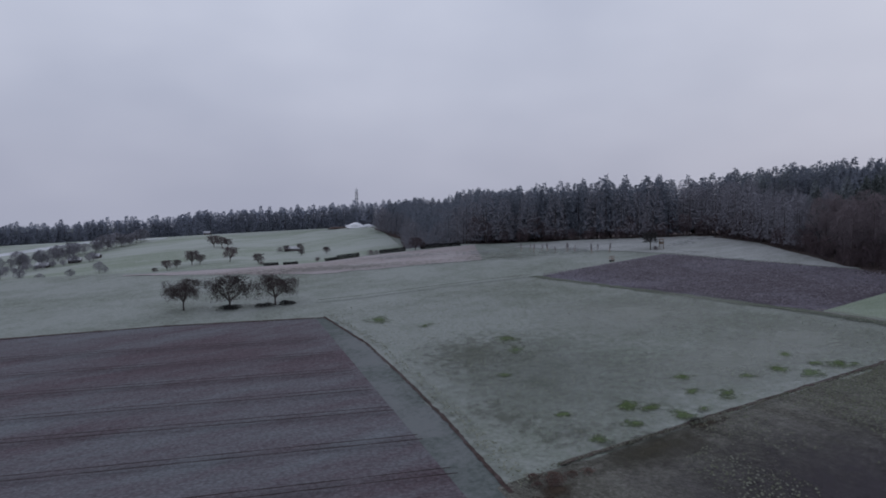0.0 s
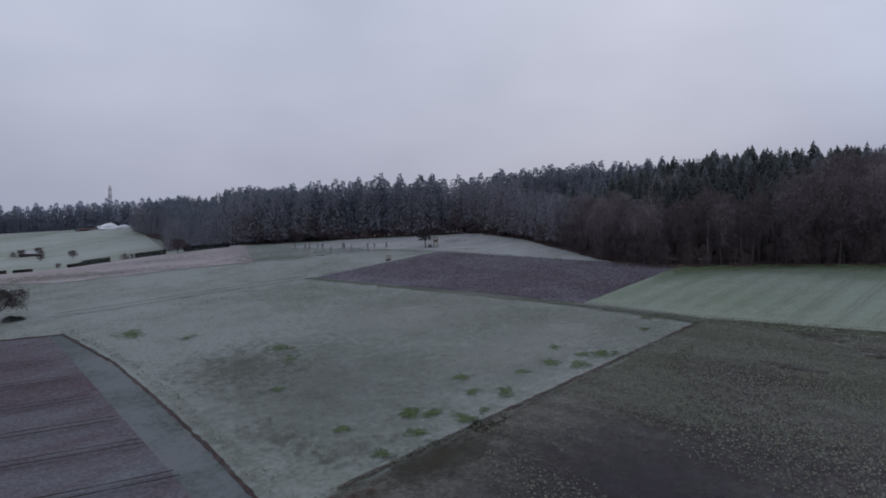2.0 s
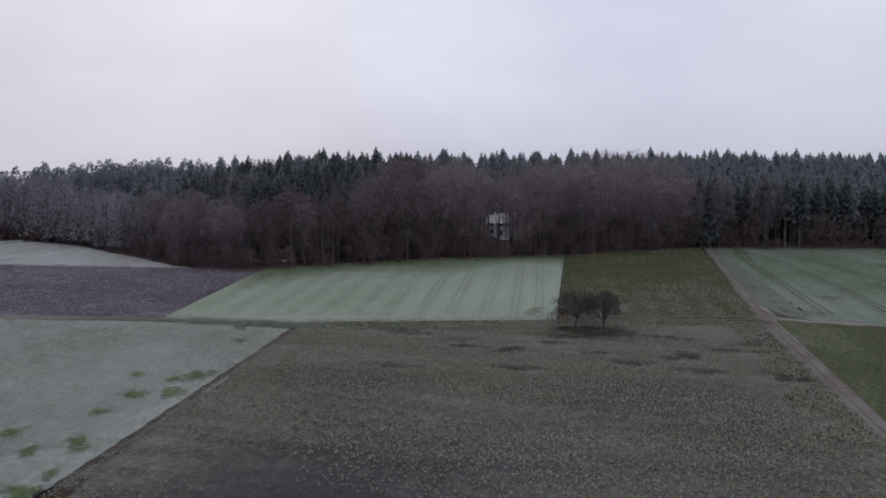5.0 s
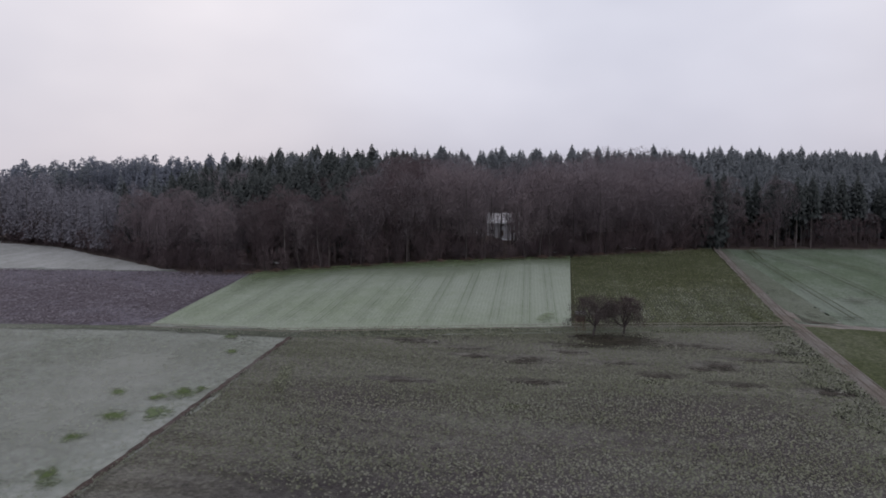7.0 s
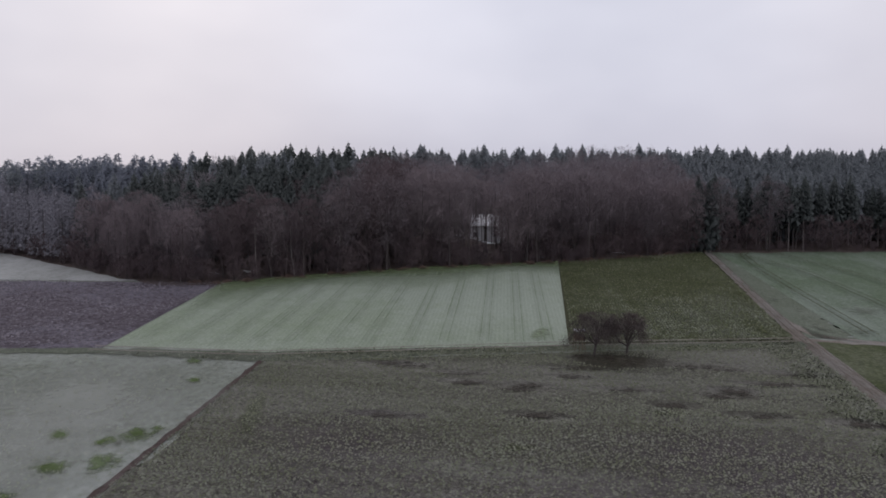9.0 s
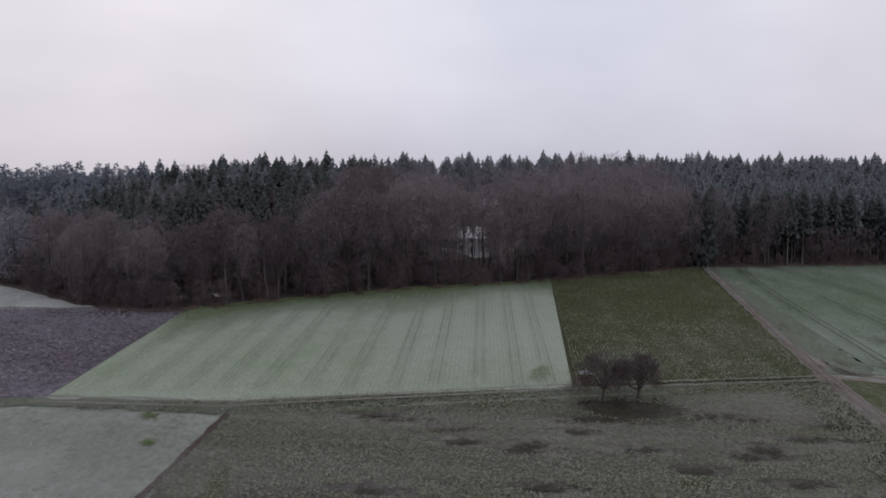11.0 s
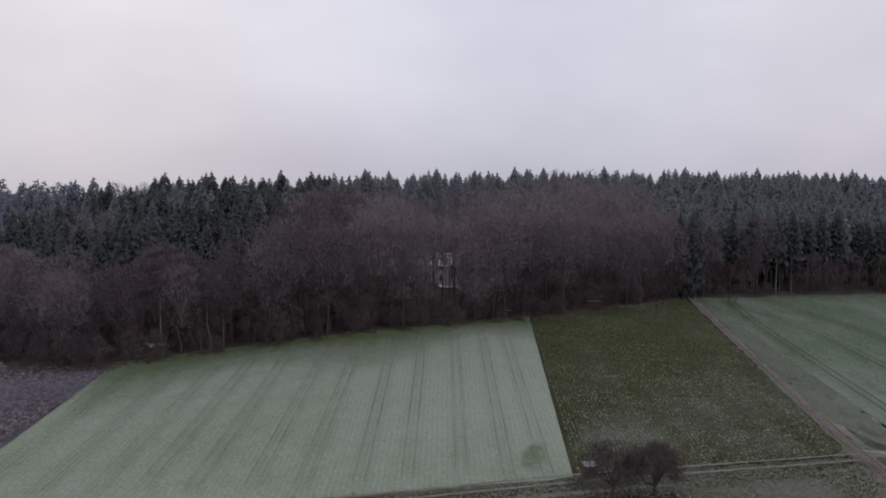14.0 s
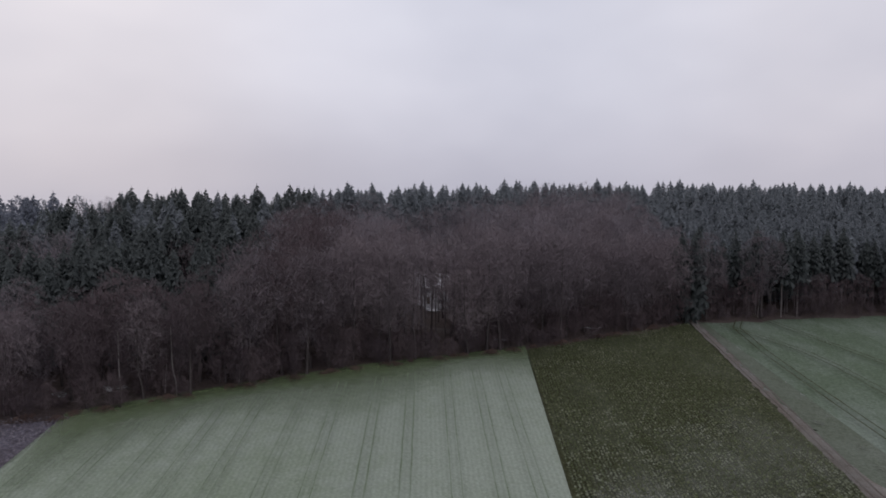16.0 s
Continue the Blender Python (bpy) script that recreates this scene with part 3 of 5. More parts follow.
def patch(name, x, y, rx, ry, turn, material, label, category="ground patch"):
    """A patch of other growth or soil on the land, with a rim that runs out."""
    n = 11
    g = np.linspace(-1, 1, n)
    gx, gy = np.meshgrid(g, g)
    c, s = math.cos(radians(turn)), math.sin(radians(turn))
    px, py = x + gx * rx * c - gy * ry * s, y + gx * rx * s + gy * ry * c
    LIFT[0] += 0.004
    v = np.stack([px, py, height(px, py) + LIFT[0]], -1).reshape(-1, 3)
    i = (np.arange(n - 1)[:, None] * n + np.arange(n - 1)[None]).ravel()
    me = tri_mesh(name, v, np.concatenate([np.stack([i, i + 1, i + 1 + n], 1), np.stack([i, i + 1 + n, i + n], 1)]), material)
    uv = me.uv_layers.new(name="UVMap")
    idx = np.zeros(len(me.loops), np.int32)
    me.loops.foreach_get("vertex_index", idx)
    flat = np.stack([(gx.ravel() + 1) / 2, (gy.ravel() + 1) / 2], 1)
    uv.data.foreach_set("uv", flat[idx].astype(np.float32).ravel())
    ob = tagged(new(name, me), label, category, kind="structure")
    ob.visible_shadow = False
    return ob


for x, y, rx, ry, turn in ((128, 92, 26, 24, 0), (104, 90, 26, 18, 0), (120, 130, 34, 30, -10)):
    patch("pale_turf", x, y, rx, ry, turn, M_PALE, "paler thickly frosted turf in the meadow")
patch("thin_turf", 74, 108, 30, 40, -8, M_DARKTURF, "darker greener turf in the meadow")
# thawed green patches in the meadow
for x, y, r in ((115.2, 86.8, 1.9), (107.6, 82.0, 2.7), (109.5, 77.4, 3.0), (117.5, 77.5, 2.5), (119.4, 76.3, 1.5), (115.0, 80.4, 1.6), (100.4, 82.6, 2.0), (91.8, 88.8, 2.2), (87.3, 82.7, 1.6),
                (90.7, 78.5, 2.4), (75.2, 84.1, 2.6), (76.9, 81.2, 2.0), (78.6, 76.4, 2.5), (70.8, 77.9, 2.2), (63, 76.2, 2.0), (83, 76.1, 1.4), (65, 87, 2.0), (67.4, 169.9, 4.5),
                (82.1, 131.2, 3.4), (79.2, 122.0, 2.8), (68.4, 109.5, 1.8), (73.9, 155.3, 2.4), (145.6, 84, 2.2), (137, 80, 1.6)):
    patch("grass_patch", x, y, r * 1.55, r * 1.25, 17 * r, M_WET, "thawed dark green grass patch in frosted meadow")
patch("thin_turf", 70, 126, 17, 26, -20, M_STAIN, "brownish thin turf in the frosted meadow")
patch("thin_turf", 57, 92, 6, 14, 0, M_STAIN, "brownish thin turf in the frosted meadow")
patch("thin_turf", 62, 80, 9, 6, 0, M_STAIN, "brownish thin turf in the frosted meadow")
for x, y, rx, ry, turn in ((49, 67, 5, 3.5, 0), (79, 71.5, 7, 2.2, 0)):
    patch("dead_grass", x, y, rx, ry, turn, M_DEAD, "brown dead grass beside the ditch")
patch("bare_soil", 98, 24, 24, 34, 0, M_BARE, "bare purple-brown soil in the stubble field")
for x, y, rx, ry in ((108, -4, 26, 16), (122, 8, 16, 26)):
    patch("bare_soil", x, y, rx, ry, 0, M_BARE, "bare purple-brown soil in the stubble field")
patch("bare_soil", 76, 46, 34, 30, 0, M_DARKSOIL, "purple soil in the stubble field, darkened for lens vignetting")
patch("dead_grass", 67, 69.3, 13, 5.5, 0, M_UNDER, "dark brown dead growth in the field corner")
patch("bare_soil", 118, 52, 18, 20, 0, M_BARE, "bare purple-brown soil in the stubble field")
WET = ((143, 38.5, 2.0, 5), (149, 49, 1.2, 6), (141.5, 29.9, 1.6, 6), (146.8, 39.9, 1.4, 6), (143.7, -0.3, 2.0, 6), (152.7, 21.6, 1.2, 8), (143.6, 14.6, 1.2, 7), (136.4, -2.4, 1.6, 6), (135.8, -16, 2, 7),
                     (131.4, 27.8, 1.6, 6), (155.7, -15.6, 2, 9), (157.8, 13.9, 3.6, 11), (150, 52, 1.3, 7), (128, 48, 1.6, 7), (150, -8, 1.2, 9),
       (145.9, -1.5, 2.4, 4.5), (143, 29.2, 1.8, 5), (148.2, 22.8, 1.5, 5), (157, 2, 1.5, 7), (156, -3, 1.3, 6), (138.5, 8.4, 2, 5))
for x, y, rx, ry in WET:
    patch("wet_soil", x, y, rx, ry, 12, M_MUD, "dark wet patch in the stubble field")
for x, y, rx, ry in ((135.5, 10.3, 2.6, 5), (159, 45, 2.2, 26), (168, 0, 3.0, 16), (126, 66, 14, 3.0), (166, -16, 6, 7), (121, 30, 2.0, 4), (152, 54, 2.6, 14), (157, 36, 2.8, 12), (154, 62, 2.4, 14), (161, 34, 2.4, 14), (171, -8, 2.6, 14)):
    patch("green_growth", x, y, rx, ry, 15, M_REGROW, "green regrowth in the stubble field")
patch("dead_grass", 157.6, 14.5, 7.5, 12, 14, M_UNDER, "dark brown soil under the apple trees")


def thawed_band(reach, material, label):
    """A band along the wood's edge that runs out into the wheat."""
    ys = np.linspace(21.5, 108, 30)
    ts = np.linspace(0, 1, 9)
    gy, gt = np.meshgrid(ys, ts, indexing="ij")
    gx = edge(gy) + 1.5 - (reach + 1.5) * gt * (0.75 + 0.25 * np.sin(gy * 0.13))
    gy = gy - 6 * gt * (gy - 21.5) / 86.5
    LIFT[0] += 0.006
    v = np.stack([gx, gy, height(gx, gy) + LIFT[0]], -1).reshape(-1, 3)
    n = len(ts)
    q = (np.arange(len(ys) - 1)[:, None] * n + np.arange(n - 1)[None]).ravel()
    me = tri_mesh("thawed_rim", v, np.concatenate([np.stack([q, q + 1 + n, q + 1], 1), np.stack([q, q + n, q + 1 + n], 1)])[:, ::-1], material)
    uv = me.uv_layers.new(name="UVMap")
    idx = np.zeros(len(me.loops), np.int32)
    me.loops.foreach_get("vertex_index", idx)
    flat = np.stack([np.full(gt.size, 0.5), 0.5 + gt.ravel() / 2], 1)
    uv.data.foreach_set("uv", flat[idx].astype(np.float32).ravel())
    ob = tagged(new("thawed_rim", me), label, "ground patch", kind="structure")
    ob.visible_shadow = False


thawed_band(34, M_RIMSOFT, "half-thawed greener wheat in the shade of the wood")
thawed_band(12, M_RIM, "thawed green rim of the field by the wood")
patch("thawed_rim", 173, 27, 9, 3.2, -12, M_THAW, "thawed green corner of the wheat field")
for x, y, rx, ry in ((196, -29, 4, 1.6), (204, -30.5, 3, 1.3), (188, -30, 4, 1.8), (214, -28.5, 3, 1.2), (205, -45, 6, 9), (225, -70, 9, 14), (186, -36, 3, 6), (260, -80, 14, 10)):
    patch("bare_spot", x, y, rx, ry, 20, M_STAIN, "brownish thin growth in the crop field")
for x, y, rx, ry, turn in ((182, 10, 14, 12, 0), (194, -6, 20, 14, 10), (180, -10, 7, 11, 0), (205, -16, 22, 9, 8), (176, 16, 9, 6, 0)):
    patch("frosted_spot", x, y, rx, ry, turn, M_FROSTCROP, "frosted growth in the dark crop field")
for x, y, rx, ry, turn in ((200, 190, 9, 3, -70), (215, 210, 12, 8, 20), (196, 165, 4, 22, 12), (230, 214, 12, 4, -10), (212, 248, 9, 2.5, -40), (224, 236, 9, 2.5, -40)):
    patch("hoar_frost", x, y, rx, ry, turn, M_FROST, "white hoar frost on the meadow by the wood")
patch("crest_frost", 150, 258, 26, 16, -40, M_FROST, "white frost on the crest of the meadow")
patch("crest_frost", 120, 278, 34, 12, -30, M_FROST, "white frost on the crest of the meadow")
patch("crest_frost", 176, 232, 22, 14, -40, M_FROST, "white frost on the crest of the meadow")
for x, y, rx, ry, turn in ((236, 226, 1.4, 7, 42), (222, 239, 1.4, 6, 45), (206, 252, 1.2, 5, 45)):
    patch("snow_patch", x, y, rx, ry, turn, M_SNOW, "narrow snow drift along the wood")
patch("rosy_turf", 88, 270, 75, 12, -30, M_STAIN, "faint brownish dry turf on the crest")
patch("rosy_turf", 150, 240, 34, 12, -30, M_STAIN, "faint brownish dry turf on the crest")
patch("dead_grass", 39, 219, 18, 5, -24, M_STAIN, "thin dark turf under the fruit trees")


# tyre lines in the fields
def line(name, pts, width, material, label, lift=0.03):
    p = np.array(pts, float)
    t = np.gradient(p, axis=0)
    nrm = np.stack([-t[:, 1], t[:, 0]], 1) / np.hypot(t[:, 0], t[:, 1])[:, None]
    return drape(name, (p + nrm * width / 2).tolist(), (p - nrm * width / 2).tolist(), material, label, "tyre line", 2.5, 0.04, lift)


for y0, slope in ((80, -0.36), (94, -0.37), (108.3, -0.40), (124.2, -0.44), (136.6, -0.44), (152, -0.47), (168.2, -0.5), (184.8, -0.52)):
    for off in (-0.95, 0.95):
        line("tyre_line", [(x, y0 + off + slope * x) for x in np.linspace(-75, 40 + (y0 - 74) * 0.075, 12)], 0.3, M_TYRE, "dark tyre line in the ploughed field")
for y0 in (101, 93, 86, 80, 73.5, 66, 59.5, 52, 45.5, 38, 31.5, 26):
    for off in (-0.8, 0.8):
        line("tyre_line", [(x, y0 + off + (x - 175) * 0.045) for x in np.linspace(153 + (102 - y0) * 0.18, float(edge(y0)) - 11, 8)], 0.17, M_TRAM, "green tyre line in the wheat field")
for p in ([(183, -52), (215, -52), (248.3, -50.3), (259.6, -48.2), (269.5, -43.9), (284, -37)], [(183, -37.5), (230, -37.4), (250.5, -37.6), (260, -37.9), (280.7, -39.6), (290, -44)],
          [(183, -80), (225, -71), (259.5, -61.3), (271.2, -57.7), (296, -51)]):
    for off in (-0.95, 0.95):
        line("tyre_line", [(x, y + off) for x, y in p], 0.3, M_GREEN, "dark tyre line in the green crop")
line("old_furrow", [(62, 206), (75, 202.5), (97, 200), (120, 196.5), (131, 193.5)], 0.7, M_HEAD, "faint old furrow across the meadow")
for off in (-1.0, 1.0):
    line("wheel_rut", [(x, -22.4 + off * 0.8 - max(0, x - 180) * 0.068) for x in np.linspace(70, 287, 30)], 0.4, M_RUT, "worn wheel rut in the earth track", 0.05)
    line("wheel_rut", [(147.5 + off, 104), (149.8 + off, 75), (165.4 + off, 22), (176.3 + off, -22)], 0.4, M_DIRT, "worn wheel rut in the grass path", 0.05)


# ---- tufts, clods and tussocks ----
def tufts(name, n, region, size, material, label, blades=4, seed=1, flat=0.6):
    """Many small plants or clods on the land, in one object."""
    r = np.random.default_rng(seed)
    x0, x1, y0, y1, keep = region
    x, y = r.uniform(x0, x1, n), r.uniform(y0, y1, n)
    k = keep(x, y)
    x, y = x[k], y[k]
    x, y = np.repeat(x, blades), np.repeat(y, blades)
    m = len(x)
    z = height(x, y) + LIFT[0] * 0.5
    s = r.uniform(0.5, 1.3, m) * size
    a = r.uniform(0, 2 * math.pi, m)
    d = np.stack([np.cos(a), np.sin(a), np.zeros(m)], 1)
    side = np.stack([-np.sin(a), np.cos(a), np.zeros(m)], 1)
    b = np.stack([x, y, z], 1) + d * (0.1 * s)[:, None]
    tip = b + d * (s * 0.9)[:, None] + np.array([0, 0, 1]) * (s * flat * r.uniform(0.6, 1.4, m))[:, None]
    v = np.stack([b + side * (s * 0.3)[:, None], b - side * (s * 0.3)[:, None], tip], 1).reshape(-1, 3)
    return tagged(new(name, tri_mesh(name, v, np.arange(3 * m).reshape(-1, 3), material)), label, "plants", kind="stuff")


def rosettes(name, x, y, size, material, label, seed, rise=0.45):
    """Low leafy plants or clods, each a small tilted star of leaves, in one object."""
    r = np.random.default_rng(seed)
    n = len(x)
    s = size * r.uniform(0.55, 1.35, n)
    z = height(x, y) + LIFT[0] * 0.6
    c = np.stack([x + r.normal(0, 0.28, n) * s, y + r.normal(0, 0.28, n) * s, z + s * rise * r.uniform(0.6, 1.4, n)], 1)
    ring = [c]
    a0 = r.uniform(0, 6.28, n)
    for k in range(5):
        a = a0 + 1.2566 * k + r.uniform(-0.3, 0.3, n)
        q = s * r.uniform(0.35, 0.85, n)
        ring.append(np.stack([x + np.cos(a) * q, y + np.sin(a) * q, z + s * r.uniform(-0.1, 0.22, n)], 1))
    v = np.stack(ring, 1).reshape(-1, 3)
    i = np.arange(n)[:, None] * 6
    t = np.concatenate([np.concatenate([i, i + 1 + k, i + 1 + (k + 1) % 5], 1) for k in range(5)])
    return tagged(new(name, tri_mesh(name, v, t, material)), label, "plants", kind="stuff")


def sown(x0, x1, y0, y1, row, plant, keep, seed, wobble=0.25):
    """Spots in drilled rows that run along x."""
    r = np.random.default_rng(seed)
    gx, gy = np.meshgrid(np.arange(x0, x1, plant), np.arange(y0, y1, row))
    x, y = gx.ravel() + r.uniform(-0.5, 0.5, gx.size) * plant, gy.ravel() + r.normal(0, wobble, gx.size) * row
    k = keep(x, y)
    return x[k], y[k]


def manure_here(x, y):
    """Plants stand thick and thin over the field, and not at all in wet or bare places."""
    k = (x < 151 + (73 - y) * 0.27) & (x > 48 + (73 - y) * 0.35)
    for wx, wy, rx, ry in WET + ((157.2, 14.5, 4, 8), (67, 69.3, 11, 4.5)):
        k &= ((x - wx) / rx) ** 2 + ((y - wy) / ry) ** 2 > 0.7
    r = np.random.default_rng(33)
    thick = 0.8 + 0.2 * np.sin(x * 0.19 + 2.5 * np.sin(y * 0.05)) + 0.14 * np.sin(x * 0.43 + y * 0.06) - 0.75 * smooth(112, 82, x) * smooth(5, 35, y)
    return k & (r.random(x.shape) < thick)


rosettes("manure_plants", *sown(58, 178, -20.5, 72.2, 0.38, 0.37, manure_here, 3, 0.3), 0.235, M_MANURE, "low clumps of dying green manure plants", 13, 0.65)
def crop_here(x, y):
    return (y > -21 - (x - 178) * 0.06) & (x > 167 + (22 - y) * 0.25) & (x < edge(y) - 2)


def rimed(x, y):
    """Rime lies on the lower half of the crop, in streaks along the rows."""
    share = smooth(222, 186, x) * (0.55 + 0.4 * np.sin(y * 0.9 + 0.8 * np.sin(x * 0.11)))
    return np.random.default_rng(44).random(x.shape) < share


cx, cy = sown(166, 285, -28, 21.5, 0.62, 0.4, crop_here, 4, 0.16)
cr = rimed(cx, cy)
rosettes("crop_plants", cx[~cr], cy[~cr], 0.3, M_LEAFCROP, "leafy clumps of the dark green crop in rows", 14, 0.6)
rosettes("rimed_crop_plants", cx[cr], cy[cr], 0.3, M_RIMECROP, "leafy crop clumps pale with rime", 16, 0.6)
rosettes("fallow_clods", *sown(133, 206, 104, 193, 0.75, 0.62, lambda x, y: (x > 150.2 - (y - 104) * 0.18) & (x < 204.5 - (y - 108) * 0.155) & (y > 106), 5, 0.3), 0.36, M_CLODS, "frosted clods and stalks of the fallow field", 15)
tufts("strip_tussocks", 5000, (44, 66, 70, 184, lambda x, y: (x - np.interp(y, (70, 93.4, 118.2, 148.6, 184), (45.4, 49.6, 53.3, 57, 58.2)) > 0) & (x - np.interp(y, (70, 93.4, 118.2, 148.6, 184), (45.4, 49.6, 53.3, 57, 58.2)) < 3 - (y - 70) * 0.012)), 0.32, M_TUSSOCK, "frosted grass tussocks along the furrow", 4, 6)
tufts("ditch_tussocks", 900, (50, 150, 72.0, 72.9, lambda x, y: x > 0), 0.25, M_TUSSOCK, "frosted pale tussocks along the ditch", 4, 7)
tufts("path_tussocks", 6000, (146, 182, -23, 100, lambda x, y: (np.abs(x - (150 + (75 - y) * 0.27)) < 3.4)), 0.3, M_TUSSOCK, "frosted grass tussocks beside the path", 4, 8)
tufts("margin_tussocks", 3500, (110, 177, -21, -12, lambda x, y: (x < 151 + (73 - y) * 0.27) & (y < -19 + np.abs(np.sin(x * 0.21)) * 6)), 0.4, M_TUSSOCK, "frosted green tussocks on the field margin", 4, 11)
tufts("meadow_tussocks", 22000, (50, 150, 74, 190, lambda x, y: (x > 58) & (x < 147 - np.maximum(0, y - 104) * 0.18)), 0.28, M_TUSSOCK, "thin frosted tussocks in the meadow", 2, 9, 0.4)


# ---- trees ----
def bare_crown(rng, top, low, radius, n, twig=(0.5, 1.2), width=0.07, clumps=30, limb=0.09):
    """A dome built of rounded lobes of fine twigs, and the limbs that carry them."""
    wood = []
    i = np.arange(clumps)
    t = np.arccos(1 - 1.42 * (i + 0.5) / clumps) + rng.normal(0, 0.09, clumps)
    w = i * 2.39996 + rng.normal(0, 0.25, clumps) + rng.uniform(0, 6)
    lr = radius * rng.uniform(0.26, 0.4, clumps)
    mid = low + (top - low) * 0.48
    up = np.where(t < 1.571, top - mid - lr, mid - low)
    rr = (radius - lr) * rng.uniform(0.82, 1.05, clumps)
    out = np.stack([np.sin(t) * np.cos(w), np.sin(t) * np.sin(w), np.cos(t)], 1)
    c = np.stack([rr * out[:, 0], rr * out[:, 1], mid + up * out[:, 2] * rng.uniform(0.86, 1.02, clumps)], 1)
    for k in range(0, clumps, 2):
        start = np.array([0, 0, low * rng.uniform(0.8, 1.0) + max(0, c[k, 2] - low) * 0.4])
        bend = start * 0.5 + c[k] * 0.5 + rng.normal(0, 0.25, 3) + np.array([0, 0, 0.35])
        wood.append(tube([start, bend, c[k]], [limb, limb * 0.55, 0.02], 3))
    k = rng.choice(clumps, n, p=lr ** 2 / (lr ** 2).sum())
    d = rng.normal(0, 1, (n, 3)) + out[k] * 0.9 + np.array([0, 0, 0.25])
    d /= np.linalg.norm(d, axis=1)[:, None]
    base = c[k] + d * (lr[k] * rng.uniform(0.35, 1.0, n) ** 0.6)[:, None]
    # a quarter of the twigs fills the inside of the crown
    m = n // 4
    base[:m] = c[k[:m]] * np.array([1, 1, 0]) * rng.uniform(0.2, 0.9, (m, 1)) + np.array([0, 0, 1]) * (low + (c[k[:m], 2] - low) * rng.uniform(0.1, 0.95, m))[:, None] + rng.normal(0, 0.6, (m, 3))
    base[:, 2] = np.clip(base[:, 2], low * 0.6, top - 0.4)
    way = d * 0.8 + np.array([0, 0, 0.25]) + rng.normal(0, 0.5, (n, 3))
    way /= np.linalg.norm(way, axis=1)[:, None]
    return wood, [slivers(base, way, rng.uniform(*twig, n), rng.uniform(0.6, 1.3, n) * width, rng)]


def broadleaf(seed, top=26.0, low=9.0, radius=5.0, n=3400, width=0.1, trunk=0.36):
    rng = np.random.default_rng(seed)
    wood, twigs = bare_crown(rng, top, low, radius, n, (0.6, 1.5), width, 30 if n > 2000 else 14)
    lx, ly = rng.normal(0, 0.5, 2)
    stem = tube([(0, 0, -1), (lx * 0.3, ly * 0.3, low * 0.6), (lx, ly, low * 1.2), (lx * 1.2, ly * 1.2, top * 0.8)], [trunk, trunk * 0.8, trunk * 0.55, 0.05], 6)
    return stem, join(wood + twigs)


def spruce(seed, top=25.0, low=3.0, radius=4.0, tiers=30, arms=10, girth=0.3, fine=1.0, power=0.75):
    """Whorls of drooping boughs, each a bent tapering blade with ragged sides."""
    rng = np.random.default_rng(seed)
    trunk = tube([(0, 0, -1), (0, 0, top * 0.5), (0, 0, top * 0.92)], [girth, girth * 0.7, 0.03], 5)
    vs, fs, n = [], [], 0
    for i in range(tiers):
        u = i / (tiers - 1)
        z = low + (top - 0.4 - low) * (u ** 0.74)
        r = radius * min(1.0, 1.3 * (1 - u)) ** power * (0.9 + 0.2 * rng.random()) + 0.3 - 0.2 * u
        for k in range(arms):
            w = 2 * math.pi * (k + rng.uniform(-0.35, 0.35)) / arms + i * 2.4
            rk = r * rng.uniform(0.6, 1.15)
            zz = z + rng.uniform(-0.45, 0.45)
            wd = ((0.22 + 0.15 * u) * rk + 0.14) * fine
            d, sd = np.array([math.cos(w), math.sin(w), 0]), np.array([-math.sin(w), math.cos(w), 0])
            b = np.array([0, 0, zz])
            drop = rng.uniform(0.35, 0.8)
            up = np.array([0, 0, 1.0])
            vs += [b, b + d * rk * 0.5 + sd * wd * 0.7 - up * (rk * drop * 0.45 + 0.15), b + d * rk * 0.55 - up * rk * drop * 0.1,
                   b + d * rk * 0.5 - sd * wd * 0.7 - up * (rk * drop * 0.45 + 0.25), b + d * rk - up * rk * drop * 0.7,
                   b + d * rk * 0.8 + sd * wd * 0.9 - up * (rk * drop + 0.2), b + d * rk * 0.8 - sd * wd * 0.9 - up * (rk * drop + 0.2)]
            fs += [(n, n + 1, n + 2), (n, n + 2, n + 3), (n + 2, n + 5, n + 4), (n + 2, n + 4, n + 6)]
            n += 7
    lead_shoot = 1.3 if power > 0.7 else 0.5
    tip = tube([(0, 0, top - 0.4 - lead_shoot), (0, 0, top - 0.3)], [0.24, 0.02], 4)
    return trunk, join([(np.array(vs), np.array(fs)), tip])


